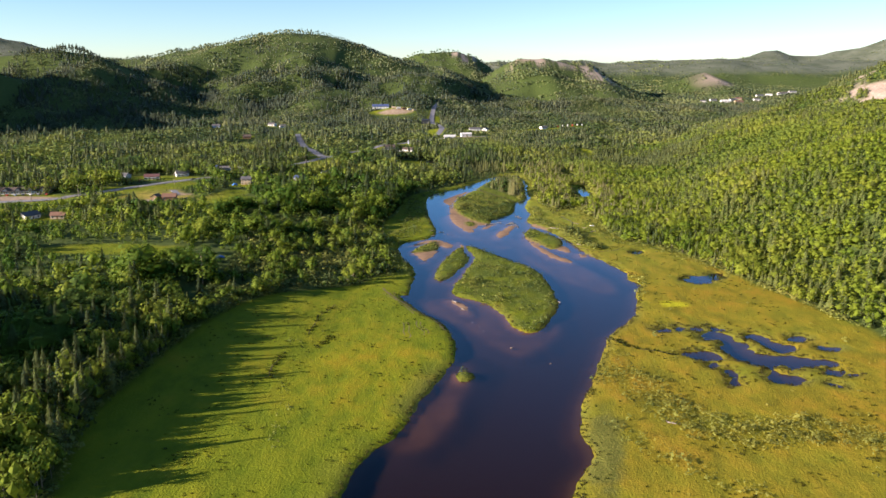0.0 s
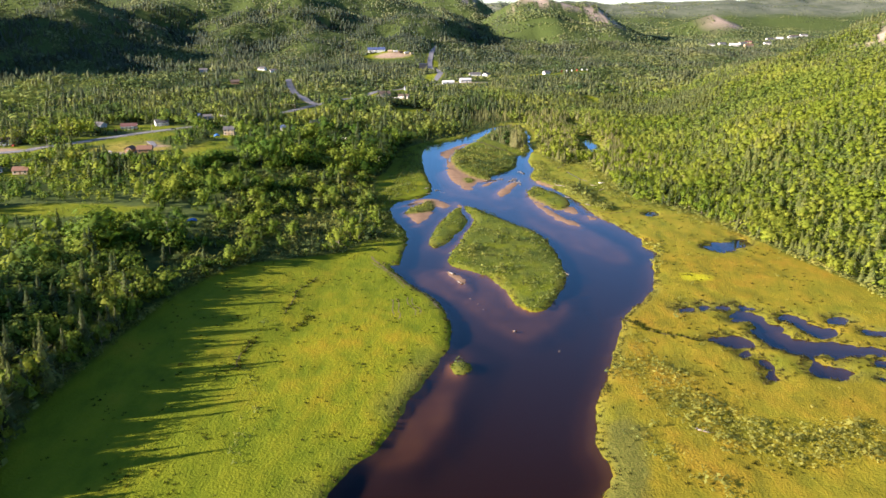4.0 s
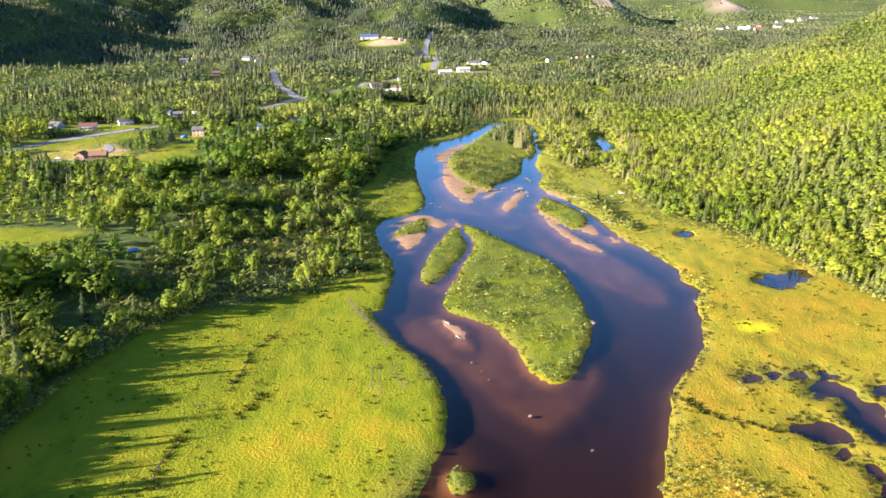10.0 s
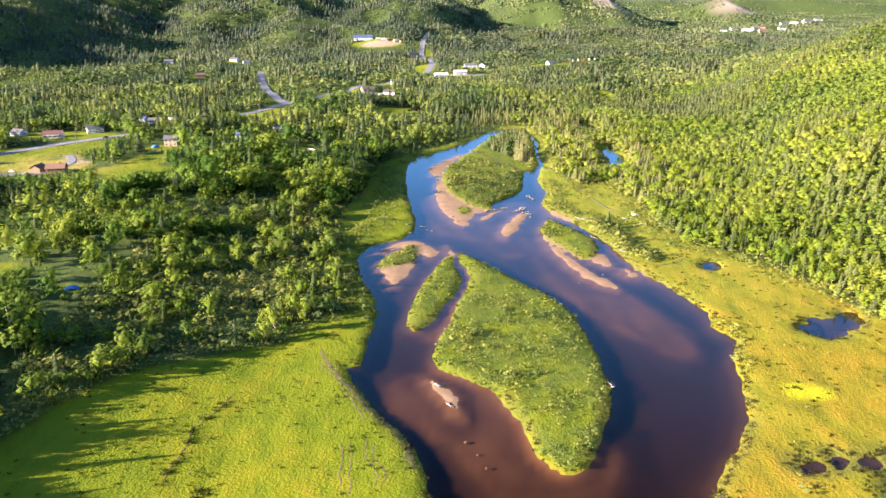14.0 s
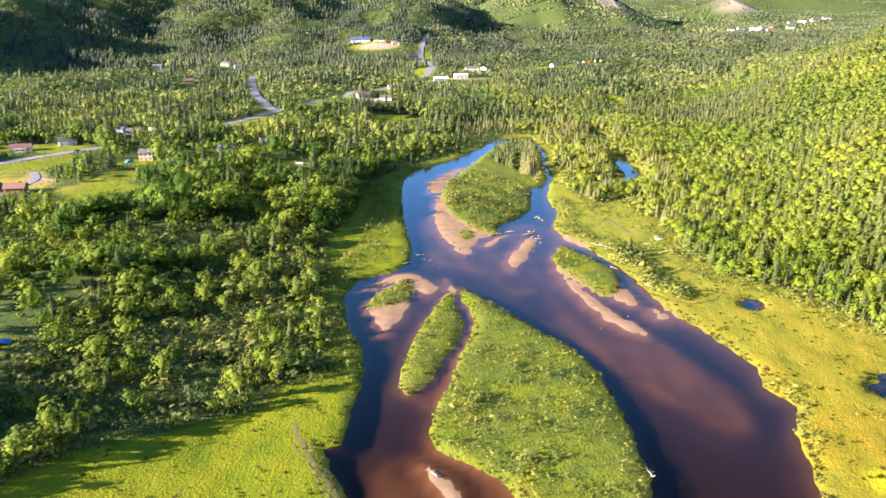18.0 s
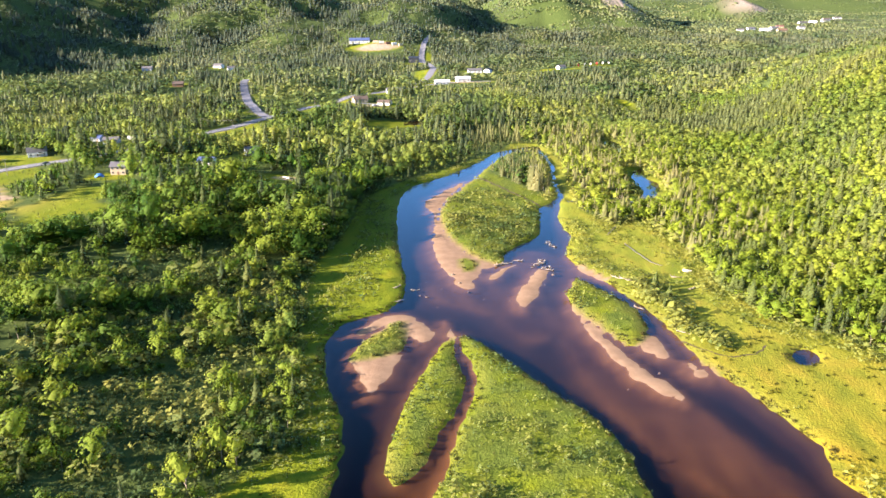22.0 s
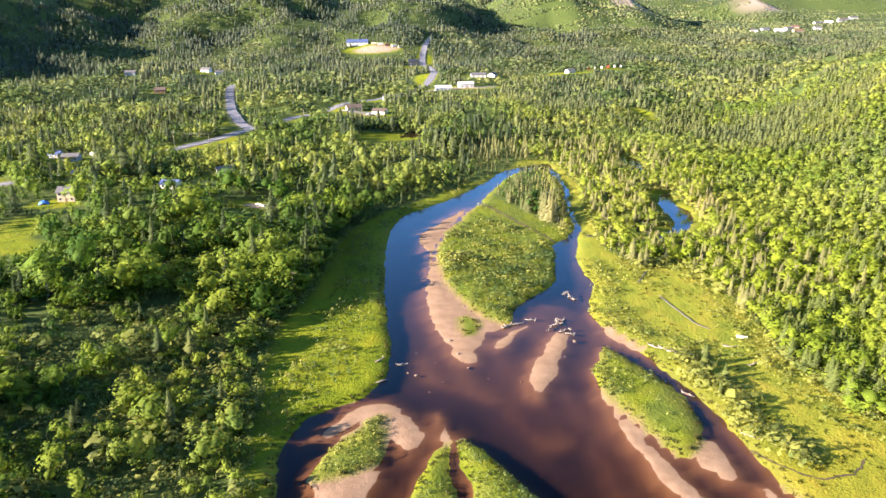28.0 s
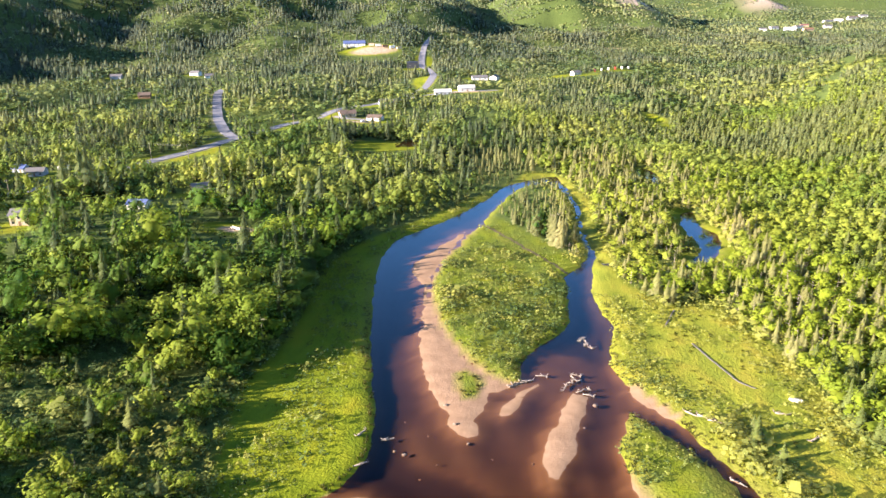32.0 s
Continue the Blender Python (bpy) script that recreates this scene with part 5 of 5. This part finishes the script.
def motel(x, y, turn):
    """A long low motel: one roof, white gabled porches along the front, a row of doors and windows."""
    root = new("motel")
    part("wall", gable_walls(26, 5.5, 3.0, 2.6), WHITE, root)
    r = part("roof", gable_roof(26, 5.5, 3.0, 2.6, 0.8), ROOF_BROWN, root)
    for k in range(5):
        cx = -21 + 10.5 * k
        v = [(cx - 3, -5.6, 2.7), (cx + 3, -5.6, 2.7), (cx, -5.6, 5.4), (cx - 3, -1.2, 2.7), (cx + 3, -1.2, 2.7), (cx, -1.2, 5.4)]
        g = part("porch_gable", (v, [(0, 1, 2), (3, 5, 4), (0, 2, 5, 3), (2, 1, 4, 5), (0, 3, 4, 1)]), WHITE, r)
        q = [(cx - 3.5, -6.4, 2.5), (cx, -6.4, 5.75), (cx, -1, 5.75), (cx - 3.5, -1, 2.5), (cx + 3.5, -6.4, 2.5), (cx + 3.5, -1, 2.5)]
        q += [(a, b, c + 0.16) for a, b, c in q]
        part("gable_roof", (q, [(6, 7, 8, 9), (7, 10, 11, 8), (3, 2, 1, 0), (2, 5, 4, 1), (0, 1, 7, 6), (1, 4, 10, 7), (4, 5, 11, 10), (3, 0, 6, 9), (2, 3, 9, 8), (5, 2, 8, 11)]), ROOF_BROWN, g)
    for k in range(12):
        cx = -24 + 4.3 * k
        part("door", boxes((cx - 0.5, cx + 0.5, -5.58, -5.48, 0.1, 2.1)), BROWN, root)
        w = part("window", boxes((cx + 1.1, cx + 2.6, -5.57, -5.48, 0.9, 2.1)), TRIM, root)
        part("pane", boxes((cx + 1.2, cx + 2.5, -5.6, -5.5, 1.0, 2.0)), GLASS, w)
    root.matrix_basis = pose(x, y, height(x, y), 0, 0, turn)
    return tagged(root, "long low motel with a brown roof and white porch gables", "motel")


motel(-384, 676, 8)


def car(x, y, turn, paint, label, high=1.0):
    root = new("car")
    prof = [(-2.1, 0.35), (-2.15, 0.75), (-1.5, 0.9), (-0.9, 1.42 * high), (0.9, 1.45 * high), (1.5, 0.95), (2.1, 0.85), (2.15, 0.35)]
    v = [(a, s * (0.82 if b < 1.2 else 0.68), b) for s in (-1, 1) for a, b in prof]
    n = len(prof)
    f = [tuple(range(n)), tuple(range(2 * n - 1, n - 1, -1))] + [(k, n + k, n + (k + 1) % n, (k + 1) % n) for k in range(n)]
    part("body", (v, f), paint, root)
    part("windscreen", ([(1.45, -0.66, 1.0), (1.45, 0.66, 1.0), (0.97, 0.6, 1.4 * high), (0.97, -0.6, 1.4 * high)], [(0, 1, 2, 3)]), GLASS, root)
    for s in (-1, 1):
        part("side_window", ([(-1.2, s * 0.80, 1.0), (1.2, s * 0.80, 1.0), (0.8, s * 0.70, 1.38 * high), (-0.8, s * 0.70, 1.38 * high)], [(0, 1, 2, 3)]), GLASS, root)
        for a in (-1.35, 1.35):
            bm = bmesh.new()
            bmesh.ops.create_cone(bm, cap_ends=True, segments=12, radius1=0.33, radius2=0.33, depth=0.22, matrix=pose(a, s * 0.78, 0.33, 90))
            wheel = part("wheel", bm, RUBBER, root)
            bm = bmesh.new()
            bmesh.ops.create_cone(bm, cap_ends=True, segments=8, radius1=0.18, radius2=0.18, depth=0.26, matrix=pose(a, s * 0.78, 0.33, 90))
            part("rim", bm, SILVER, wheel)
    root.matrix_basis = pose(x, y, height(x, y) + 0.03, 0, 0, turn)
    return tagged(root, label, "car", "parked cars")


for k in range(9):
    car(-408 + 6.5 * k, 660 + 0.9 * k, 98, (DARK, WHITE, SILVER, RED, BLUE_GREY)[k % 5], "parked car in front of the motel")
car(-229, 638, 20, DARK, "dark car parked by the log house")
car(-225, 642, 10, DARK, "dark car parked by the log house")
car(-266, 640, 0, WHITE, "white car parked in the yard")
car(-304, 748, 40, RED, "red car in front of the red-roofed house")
car(-256, 757, 50, DARK, "dark car on the road")
car(-288, 752, 20, RED, "red car parked by the long white house")
car(-66, 1040, 30, WHITE, "white car in a paved yard")
car(-62, 1036, 0, DARK, "dark car in a paved yard")


def box_trailer(x, y, turn, paint, label, long=7.0, high=2.6, name="trailer"):
    root = new(name)
    bm = boxes((-long / 2, long / 2, -1.2, 1.2, 0.6, 0.6 + high))
    bmesh.ops.bevel(bm, geom=bm.edges[:], offset=0.12, segments=1, affect="EDGES")
    part("body", bm, paint, root)
    part("drawbar", boxes((long / 2, long / 2 + 1.4, -0.06, 0.06, 0.5, 0.62)), DARK, root)
    for s in (-1, 1):
        bm = bmesh.new()
        bmesh.ops.create_cone(bm, cap_ends=True, segments=12, radius1=0.36, radius2=0.36, depth=0.24, matrix=pose(-0.4, s * 1.1, 0.36, 90))
        part("wheel", bm, RUBBER, root)
    root.matrix_basis = pose(x, y, height(x, y) + 0.03, 0, 0, turn)
    return tagged(root, label, "trailer")


box_trailer(-236, 852, 5, WHITE, "white box trailer behind the blue-grey house")
for k, paint in enumerate((TAN, WHITE, ROOF_ORANGE, WHITE, TAN)):
    box_trailer(-112 + 11 * k, 1606 - 4 * k, 10 * k, paint, "tan steel container at the gravel pit" if paint is TAN else "weathered steel container at the gravel pit", 9, 3.4, "container")
for k in range(6):
    box_trailer(196 + 9 * k, 1386 + 2 * k, 80, WHITE if k % 3 else RED, "caravan in a camping ground", 7, 2.8, "caravan")


def skiff(x, y, turn, label, flipped=False, long=4.6):
    """A small open boat."""
    root = new("boat")
    n, v, f = 9, [], []
    for i in range(n):
        s = i / (n - 1)
        w = 0.85 * math.sin(math.pi * (0.12 + 0.78 * s)) ** 0.6 * (1 if s < 0.7 else (1 - (s - 0.7) / 0.32))
        w = max(w, 0.02)
        x0 = (s - 0.5) * long
        v += [(x0, -w, 0.6 + 0.2 * s), (x0, -w * 0.6, 0.08), (x0, 0, 0.0), (x0, w * 0.6, 0.08), (x0, w, 0.6 + 0.2 * s)]
    for i in range(n - 1):
        f += [(5 * i + k, 5 * i + k + 1, 5 * i + k + 6, 5 * i + k + 5) for k in range(4)]
    f.append((4, 3, 2, 1, 0))
    hull = part("hull", (v, f), WHITE, root)
    mod = hull.modifiers.new("thickness", "SOLIDIFY")
    mod.thickness = 0.05
    part("keel", boxes((-long / 2 + 0.3, long / 2 - 0.5, -0.04, 0.04, -0.08, 0.02)), SILVER, root)
    if not flipped:
        for a in (-1.0, 0.4):
            part("thwart", boxes((a, a + 0.28, -0.68, 0.68, 0.38, 0.43)), PLANK, root)
    root.matrix_basis = pose(x, y, height(x, y) + (0.72 if flipped else 0.1), 180 if flipped else 0, 0, turn)
    return tagged(root, label, "boat")


skiff(106.5, 567, -25, "white upturned boat lying in the bog", True, 3.6)
skiff(-92, 722, -40, "white motorboat stored in a shaded yard", False, 7.0)


def utility_pole(x, y, turn, high=11.0):
    root = new("utility_pole")
    bm = bmesh.new()
    bmesh.ops.create_cone(bm, cap_ends=True, segments=8, radius1=0.19, radius2=0.12, depth=high, matrix=Matrix.Translation((0, 0, high / 2 - 0.3)))
    part("pole", bm, DEADWOOD, root)
    part("crossarm", boxes((-1.3, 1.3, -0.08, 0.08, high - 1.3, high - 1.1)), PLANK, root)
    for a in (-1.1, 0.0, 1.1):
        part("insulator", boxes((a - 0.06, a + 0.06, -0.06, 0.06, high - 1.1, high - 0.85)), TRIM, root)
    z = height(x, y)
    root.matrix_basis = pose(x, y, z, 0, 0, turn)
    tagged(root, "weathered wooden utility pole with a crossarm", "utility pole", "utility poles along the road")
    return [(x + a * math.cos(radians(turn)), y + a * math.sin(radians(turn)), z + high - 0.85) for a in (-1.1, 0.0, 1.1)]


def power_line(ends):
    root = new("power_line")
    for a, b in zip(ends[:-1], ends[1:]):
        for p, q in zip(a, b):
            v, f, n = [], [], 7
            for i in range(n):
                s = i / (n - 1)
                c = Vector(p).lerp(Vector(q), s) - Vector((0, 0, 4 * 0.9 * s * (1 - s)))
                v += [tuple(c + Vector(o)) for o in ((0, 0, 0.02), (0.015, 0.015, -0.012), (-0.015, -0.015, -0.012))]
            for i in range(n - 1):
                f += [(3 * i + k, 3 * i + (k + 1) % 3, 3 * i + 3 + (k + 1) % 3, 3 * i + 3 + k) for k in range(3)]
            part("wire", (v, f), WIRE, root)
    return tagged(root, "sagging wires between wooden utility poles", "power line")


power_line([utility_pole(-352, 634, 70), utility_pole(-322, 655, 40), utility_pole(-262, 722, 50), utility_pole(-228, 775, 60), utility_pole(-192, 884, 85, 12.0),
            utility_pole(-164, 876, 85, 12.0), utility_pole(-144, 950, 20), utility_pole(-120, 1010, 15), utility_pole(-92, 1070, 20)])

# a blue tarpaulin thrown over a heap in a small clearing
root = new("tarpaulin")
tx, ty = np.meshgrid(np.linspace(-2.6, 2.6, 12), np.linspace(-1.8, 1.8, 9))
tz = 1.3 * np.clip(1 - (tx / 2.9) ** 2 - (ty / 2.1) ** 2, 0, 1) ** 0.7 + 0.08 * np.sin(4 * tx + 2 * ty)
k = np.arange(tx.size).reshape(tx.shape)
part("sheet", (np.stack([tx, ty, tz], -1).reshape(-1, 3), np.stack([k[:-1, :-1], k[:-1, 1:], k[1:, 1:], k[1:, :-1]], -1).reshape(-1, 4)), BLUE, root, smooth=True)
part("heap", boxes((-1.5, 1.5, -0.9, 0.9, -0.1, 0.75)), PLANK, root)
root.matrix_basis = pose(-139, 444, height(-139, 444) + 0.1, 0, 0, 15)
tagged(root, "blue tarpaulin over a heap in the scrub", "tarpaulin")
root = new("tarpaulin")
part("sheet", (np.stack([tx, ty, tz * 1.6], -1).reshape(-1, 3), np.stack([k[:-1, :-1], k[:-1, 1:], k[1:, 1:], k[1:, :-1]], -1).reshape(-1, 4)), BLUE, root, smooth=True)
part("heap", boxes((-1.5, 1.5, -0.9, 0.9, -0.1, 1.2)), PLANK, root)
root.matrix_basis = pose(-203, 716, height(-203, 716) + 0.1, 0, 0, 15)
tagged(root, "blue tarpaulin over a shed beside the tan house", "tarpaulin")


# ---- driftwood, stones and the boardwalk ----
def limb(a, b, r0, r1, rng, n=6, levels=4):
    """A tapered, crooked stem between two points."""
    a, b = np.array(a, float), np.array(b, float)
    way = (b - a) / (np.linalg.norm(b - a) + 1e-9)
    s1 = np.cross(way, (0.3, 0.2, 0.93))
    s1 /= np.linalg.norm(s1)
    s2 = np.cross(way, s1)
    v, f = [], []
    for k in range(levels):
        s = k / (levels - 1)
        c = a + (b - a) * s + (rng.normal(size=3) * 0.06 * np.linalg.norm(b - a) * (0 < k < levels - 1))
        r = r0 + (r1 - r0) * s
        v += [c + r * (math.cos(2 * math.pi * j / n) * s1 + math.sin(2 * math.pi * j / n) * s2) for j in range(n)]
    for k in range(levels - 1):
        f += [(k * n + j, k * n + (j + 1) % n, (k + 1) * n + (j + 1) % n, (k + 1) * n + j) for j in range(n)]
    f += [tuple(range(n - 1, -1, -1)), tuple(range((levels - 1) * n, levels * n))]
    return v, f


def driftwood(x, y, long, turn, seed, label, roots=7, z=0.25):
    """A stranded tree: trunk, and a wheel of roots or branches at one end."""
    rng = np.random.RandomState(seed)
    root = new("driftwood")
    part("trunk", limb((-long / 2, 0, 0.15), (long / 2, 0, 0.25), 0.30, 0.13, rng), DEADWOOD, root, smooth=True)
    for k in range(roots):
        a = 2 * math.pi * k / roots + rng.uniform(-0.3, 0.3)
        q = (-long / 2 - rng.uniform(0.1, 0.7), math.cos(a) * rng.uniform(0.6, 1.3), 0.25 + abs(math.sin(a)) * rng.uniform(0.4, 1.1))
        part("root", limb((-long / 2, 0, 0.2), q, 0.20, 0.05, rng, 5, 3), DEADWOOD, root, smooth=True)
    for k in range(6):
        s = rng.uniform(-0.4, 0.45) * long
        part("branch", limb((s, 0, 0.2), (s + rng.uniform(0.3, 1.0), rng.uniform(-1.2, 1.2), rng.uniform(0.2, 0.9)), 0.11, 0.03, rng, 5, 3), DEADWOOD, root, smooth=True)
    root.matrix_basis = pose(x, y, max(height(x, y), -0.15) + z - 0.2, 0, 0, turn)
    return tagged(root, label, "driftwood", "driftwood in the river")


for k, (x, y, long, turn) in enumerate(((54.4, 607.5, 4.5, 80), (55.2, 605.0, 3.5, 120), (53.6, 610.5, 3.5, 60), (47.0, 583.5, 4.5, 110), (47.6, 585.4, 3.0, 150), (46.2, 582.0, 3.2, 70), (43.2, 577.3, 3.2, 250),
                                        (48.0, 575.5, 4.0, 200), (49.4, 573.0, 3.0, 160), (37.0, 585.0, 3.4, 170), (30.5, 580.6, 5.0, 20), (28.5, 579.4, 4.0, 35), (32.5, 582.0, 4.0, 10))):
    driftwood(x, y, long, turn, 40 + k, "bleached driftwood stump stranded on a sandbar" if k % 2 else "pale tangled driftwood in the shallow river", 7 if k % 2 else 5)
for k, (x, y, long, turn) in enumerate(((-6.9, 551.4, 3.0, 12), (-14.1, 553.5, 4.0, 60), (78.0, 531.0, 4.2, -50), (76.5, 560.5, 6.0, -35), (81.4, 556.0, 6.0, -30), (79.0, 558.4, 5.5, -40), (87.5, 507.5, 5.0, -40), (8.8, 646, 3.5, 40),
                                        (55.0, 383, 4.0, 100), (1.0, 383, 3.0, -60), (5.0, 371, 3.0, -50), (75, 243, 4.5, -25), (-13, 540, 3.5, 30), (104, 548, 5.0, 30), (100, 560, 4.0, -20))):
    driftwood(x, y, long, turn, 70 + k, "long bleached fallen trunk lying at the bank", 3)


def boulder(x, y, r, seed, label):
    rng = np.random.RandomState(seed)
    bm = bmesh.new()
    bmesh.ops.create_icosphere(bm, subdivisions=2, radius=1.0)
    for q in bm.verts:
        q.co *= 1 + 0.22 * noise.noise(q.co * 1.3 + Vector((seed, 0, 0)))
    bmesh.ops.scale(bm, vec=(r * rng.uniform(0.9, 1.3), r * rng.uniform(0.8, 1.1), r * 0.6), verts=bm.verts)
    ob = part("boulder", bm, STONE, None, smooth=True)
    ob.matrix_basis = pose(x, y, max(height(x, y), -0.25) + 0.1 * r, 0, 0, rng.uniform(0, 360))
    return tagged(ob, label, "boulder", "stones in the river")


for k, (x, y, r) in enumerate(((8.2, 568.1, 0.7), (-2.3, 544.4, 0.6), (14.1, 549.1, 0.5), (10.8, 558.1, 0.6), (50.5, 567.6, 0.8), (25.1, 317.8, 0.8), (-5, 546, 0.5), (45.5, 556, 0.4), (6, 540, 0.35), (2, 534, 0.3),
                               (20, 542, 0.3), (3.5, 553, 0.3), (30, 540, 0.3), (-3, 560, 0.3), (40, 300, 0.5), (9, 352, 0.5), (12, 346, 0.4), (14, 340, 0.4), (72, 480, 0.5), (60, 470, 0.4))):
    boulder(x, y, r, 140 + k, "brown river stone breaking the water")


def boardwalk(points, wide=0.8):
    """A plank path over the bog: stringers and single planks."""
    root = new("boardwalk")
    line = curve(points, False, 3)
    plank = None
    run = np.concatenate([[0], np.cumsum(np.hypot(*np.diff(line, axis=0).T))])
    for s in np.arange(0.2, run[-1], 0.34):
        x, y = np.interp(s, run, line[:, 0]), np.interp(s, run, line[:, 1])
        x2, y2 = np.interp(s + 0.1, run, line[:, 0]), np.interp(s + 0.1, run, line[:, 1])
        if plank is None:
            ob = part("plank", boxes((-0.14, 0.14, -wide / 2, wide / 2, 0, 0.05)), PLANK, root)
            plank = ob.data
        else:
            ob = part("plank", plank, PLANK, root)
        ob.matrix_basis = pose(x, y, height(x, y) + 0.27, 0, 0, math.degrees(math.atan2(y2 - y, x2 - x)) + random.uniform(-4, 4))
    for side in (-0.2, 0.2):
        v, f = [], []
        for i, s in enumerate(np.linspace(0, run[-1], 14)):
            x, y = np.interp(s, run, line[:, 0]), np.interp(s, run, line[:, 1])
            v += [(x + side - 0.06, y, height(x, y) + 0.12), (x + side + 0.06, y, height(x, y) + 0.12), (x + side + 0.06, y, height(x, y) + 0.26), (x + side - 0.06, y, height(x, y) + 0.26)]
            if i:
                f += [(4 * i - 4 + k, 4 * i - 4 + (k + 1) % 4, 4 * i + (k + 1) % 4, 4 * i + k) for k in range(4)]
        part("stringer", (v, f), PLANK, root)
    return tagged(root, "grey weathered plank boardwalk across the bog", "boardwalk")


boardwalk([88.5, 604, 90, 597, 91.5, 590, 93, 584, 94.5, 578, 98, 574], 0.46)
boardwalk([83, 617, 86, 623, 90, 631], 0.46)

# ---- ditches, tracks and tussocks in the meadow and the bog ----
def ribbon(name, points, wide, material, label, category, lift=0.05):
    """A narrow worn strip with ragged edges that follows the ground."""
    rng = np.random.RandomState(len(points) + int(points[1]))
    line = curve(points, False, 5)
    run = np.concatenate([[0], np.cumsum(np.hypot(*np.diff(line, axis=0).T))])
    s = np.linspace(0, run[-1], max(int(run[-1] / 0.7), 4))
    x, y = np.interp(s, run, line[:, 0]), np.interp(s, run, line[:, 1])
    x, y = x + 0.5 * wobble(s, s * 0, 6, 66), y + 0.5 * wobble(s, s * 0, 6, 67)
    dx, dy = np.gradient(x), np.gradient(y)
    n = np.hypot(dx, dy)
    w = wide / 2 * rng.uniform(0.45, 1.3, len(s)) * np.clip(np.minimum(s, run[-1] - s) / 2 + 0.2, 0, 1)
    v = []
    for side in (1, 0, -1):
        px, py = x - side * w * dy / n, y + side * w * dx / n
        v.append(np.stack([px, py, ground_z(px, py) + lift - 0.03 * abs(side)], -1))
    k = np.arange(len(s) - 1)
    m = len(s)
    f = [(a + r * m, a + r * m + 1, a + (r + 1) * m + 1, a + (r + 1) * m) for r in (0, 1) for a in k]
    return tagged(mesh_object(name, np.vstack(v), f, material, True), label, category, kind="structure")


for points, wide in (([-76, 282, -74, 285, -75, 290, -75, 296, -74, 301, -74, 307], 0.6), ([-67, 332, -66, 345, -66, 358, -63, 367, -60, 377], 0.45),
                     ([68, 329, 72, 325, 75, 320, 77, 316, 82, 313, 89, 310, 94, 306], 0.9), ([85, 503, 90, 495, 95, 490, 100, 489, 106, 491, 112, 497], 0.7)):
    ribbon("ditch", points, wide, MUD, "narrow dark peaty ditch in the grass", "ditch")
ribbon("ditch", [26, 742, 34, 724, 43, 703, 52, 684, 58, 671], 1.7, MUD, "dark peaty ditch between the shrubby island and the spruces", "ditch", 0.12)
for points, wide in (([-39, 407, -32, 392, -19, 368, -10, 355, -4, 339], 1.5), ([-23, 350, -21, 345, -21, 337, -20, 332, -20, 327], 0.5), ([-25, 350, -23.4, 345, -23.4, 337, -22.4, 331], 0.5),
                     ([-16, 351, -15, 343, -12, 338, -12, 332], 0.5), ([-18, 352, -17, 343, -14, 337, -14, 331], 0.5), ([-38, 398, -30, 385, -24, 372, -20, 362], 0.5)):
    ribbon("track", points, wide, DIRT, "worn earth track through the meadow", "track")

tr = np.random.RandomState(31)
ux, uy = scatter(tr, -112, 165, 196, 640, 1.5)
uz, uc = terrain(ux, uy)
patchy = wobble(ux, uy, 14, 92)
along = np.zeros(len(ux))      # ranker growth follows the ditches
for points, wide in (([-76, 282, -74, 285, -75, 290, -75, 296, -74, 301, -74, 307], 1.8), ([-62, 313, -60, 318, -58, 323, -56, 328], 2.4), ([-67, 332, -66, 345, -66, 358, -63, 367, -60, 377], 1.4),
                     ([68, 329, 72, 325, 77, 316, 89, 310, 94, 306], 1.4)):
    along = np.maximum(along, np.clip(1.4 - reach(ux, uy, curve(points, False), False) / wide, 0, 1))
pick = ((ux > 0) | (uy < 430)) & (uc["forest"] < 0.1) & (uc["land"] > 0.8) & (uc["sand"] < 0.2) & (tr.uniform(0, 1, len(ux)) < 0.03 + 0.30 * patchy + 0.6 * along)
rim = (uc["land"] > 0.2) & (uc["land"] < 2.6) & (uc["sand"] < 0.2) & (uc["forest"] < 0.3) & (tr.uniform(0, 1, len(ux)) < 0.75)
for mask, name, mat, label, lo, hi in ((pick & ~rim, "grass_tussocks", SEDGE, "green and golden grass tussocks in the meadow and the bog", 0.25, 0.75), (rim, "reed_clumps", REED, "pale reeds along the water's edge", 0.4, 0.9)):
    woods(name, [sedge(1300 + k) for k in range(5)], ux[mask], uy[mask], ground_z(ux[mask], uy[mask]) - 0.05, tr.uniform(lo, hi, int(mask.sum())) * (1 + 0.8 * along[mask]), 33, mat, label, "grass")

root = new("dead_tree")
part("trunk", TREES["bare"][1], TRIM, root)
part("stump", limb((0, 0, 0), (0.004, 0, 0.5), 0.022, 0.012, np.random.RandomState(3)), BARK, root)
root.matrix_basis = pose(-76, 595, height(-76, 595) - 0.1, 0, 0, 30) @ Matrix.Diagonal((16, 16, 12, 1))
tagged(root, "bare bleached dead tree standing in the green wood", "tree")

# two tall spruces and dark bushes that stand alone on the right bank
for x, y, h in ((88, 547, 8.5), (86, 543, 7.0), (91, 538, 6.0), (89, 552, 5.5), (87, 530, 4.5)):
    t = copy_thing(FORMS[next(k for k in FORMS if k[0])], pose(x, y, height(x, y) - 0.1))
    t.matrix_basis = pose(x, y, height(x, y) - 0.1, 0, 0, 40 * x) @ Matrix.Diagonal((h * 1.25, h * 1.25, h, 1))
    tagged(t, "lone spruce casting a long shadow on the bog", "tree", "lone trees on the bank")
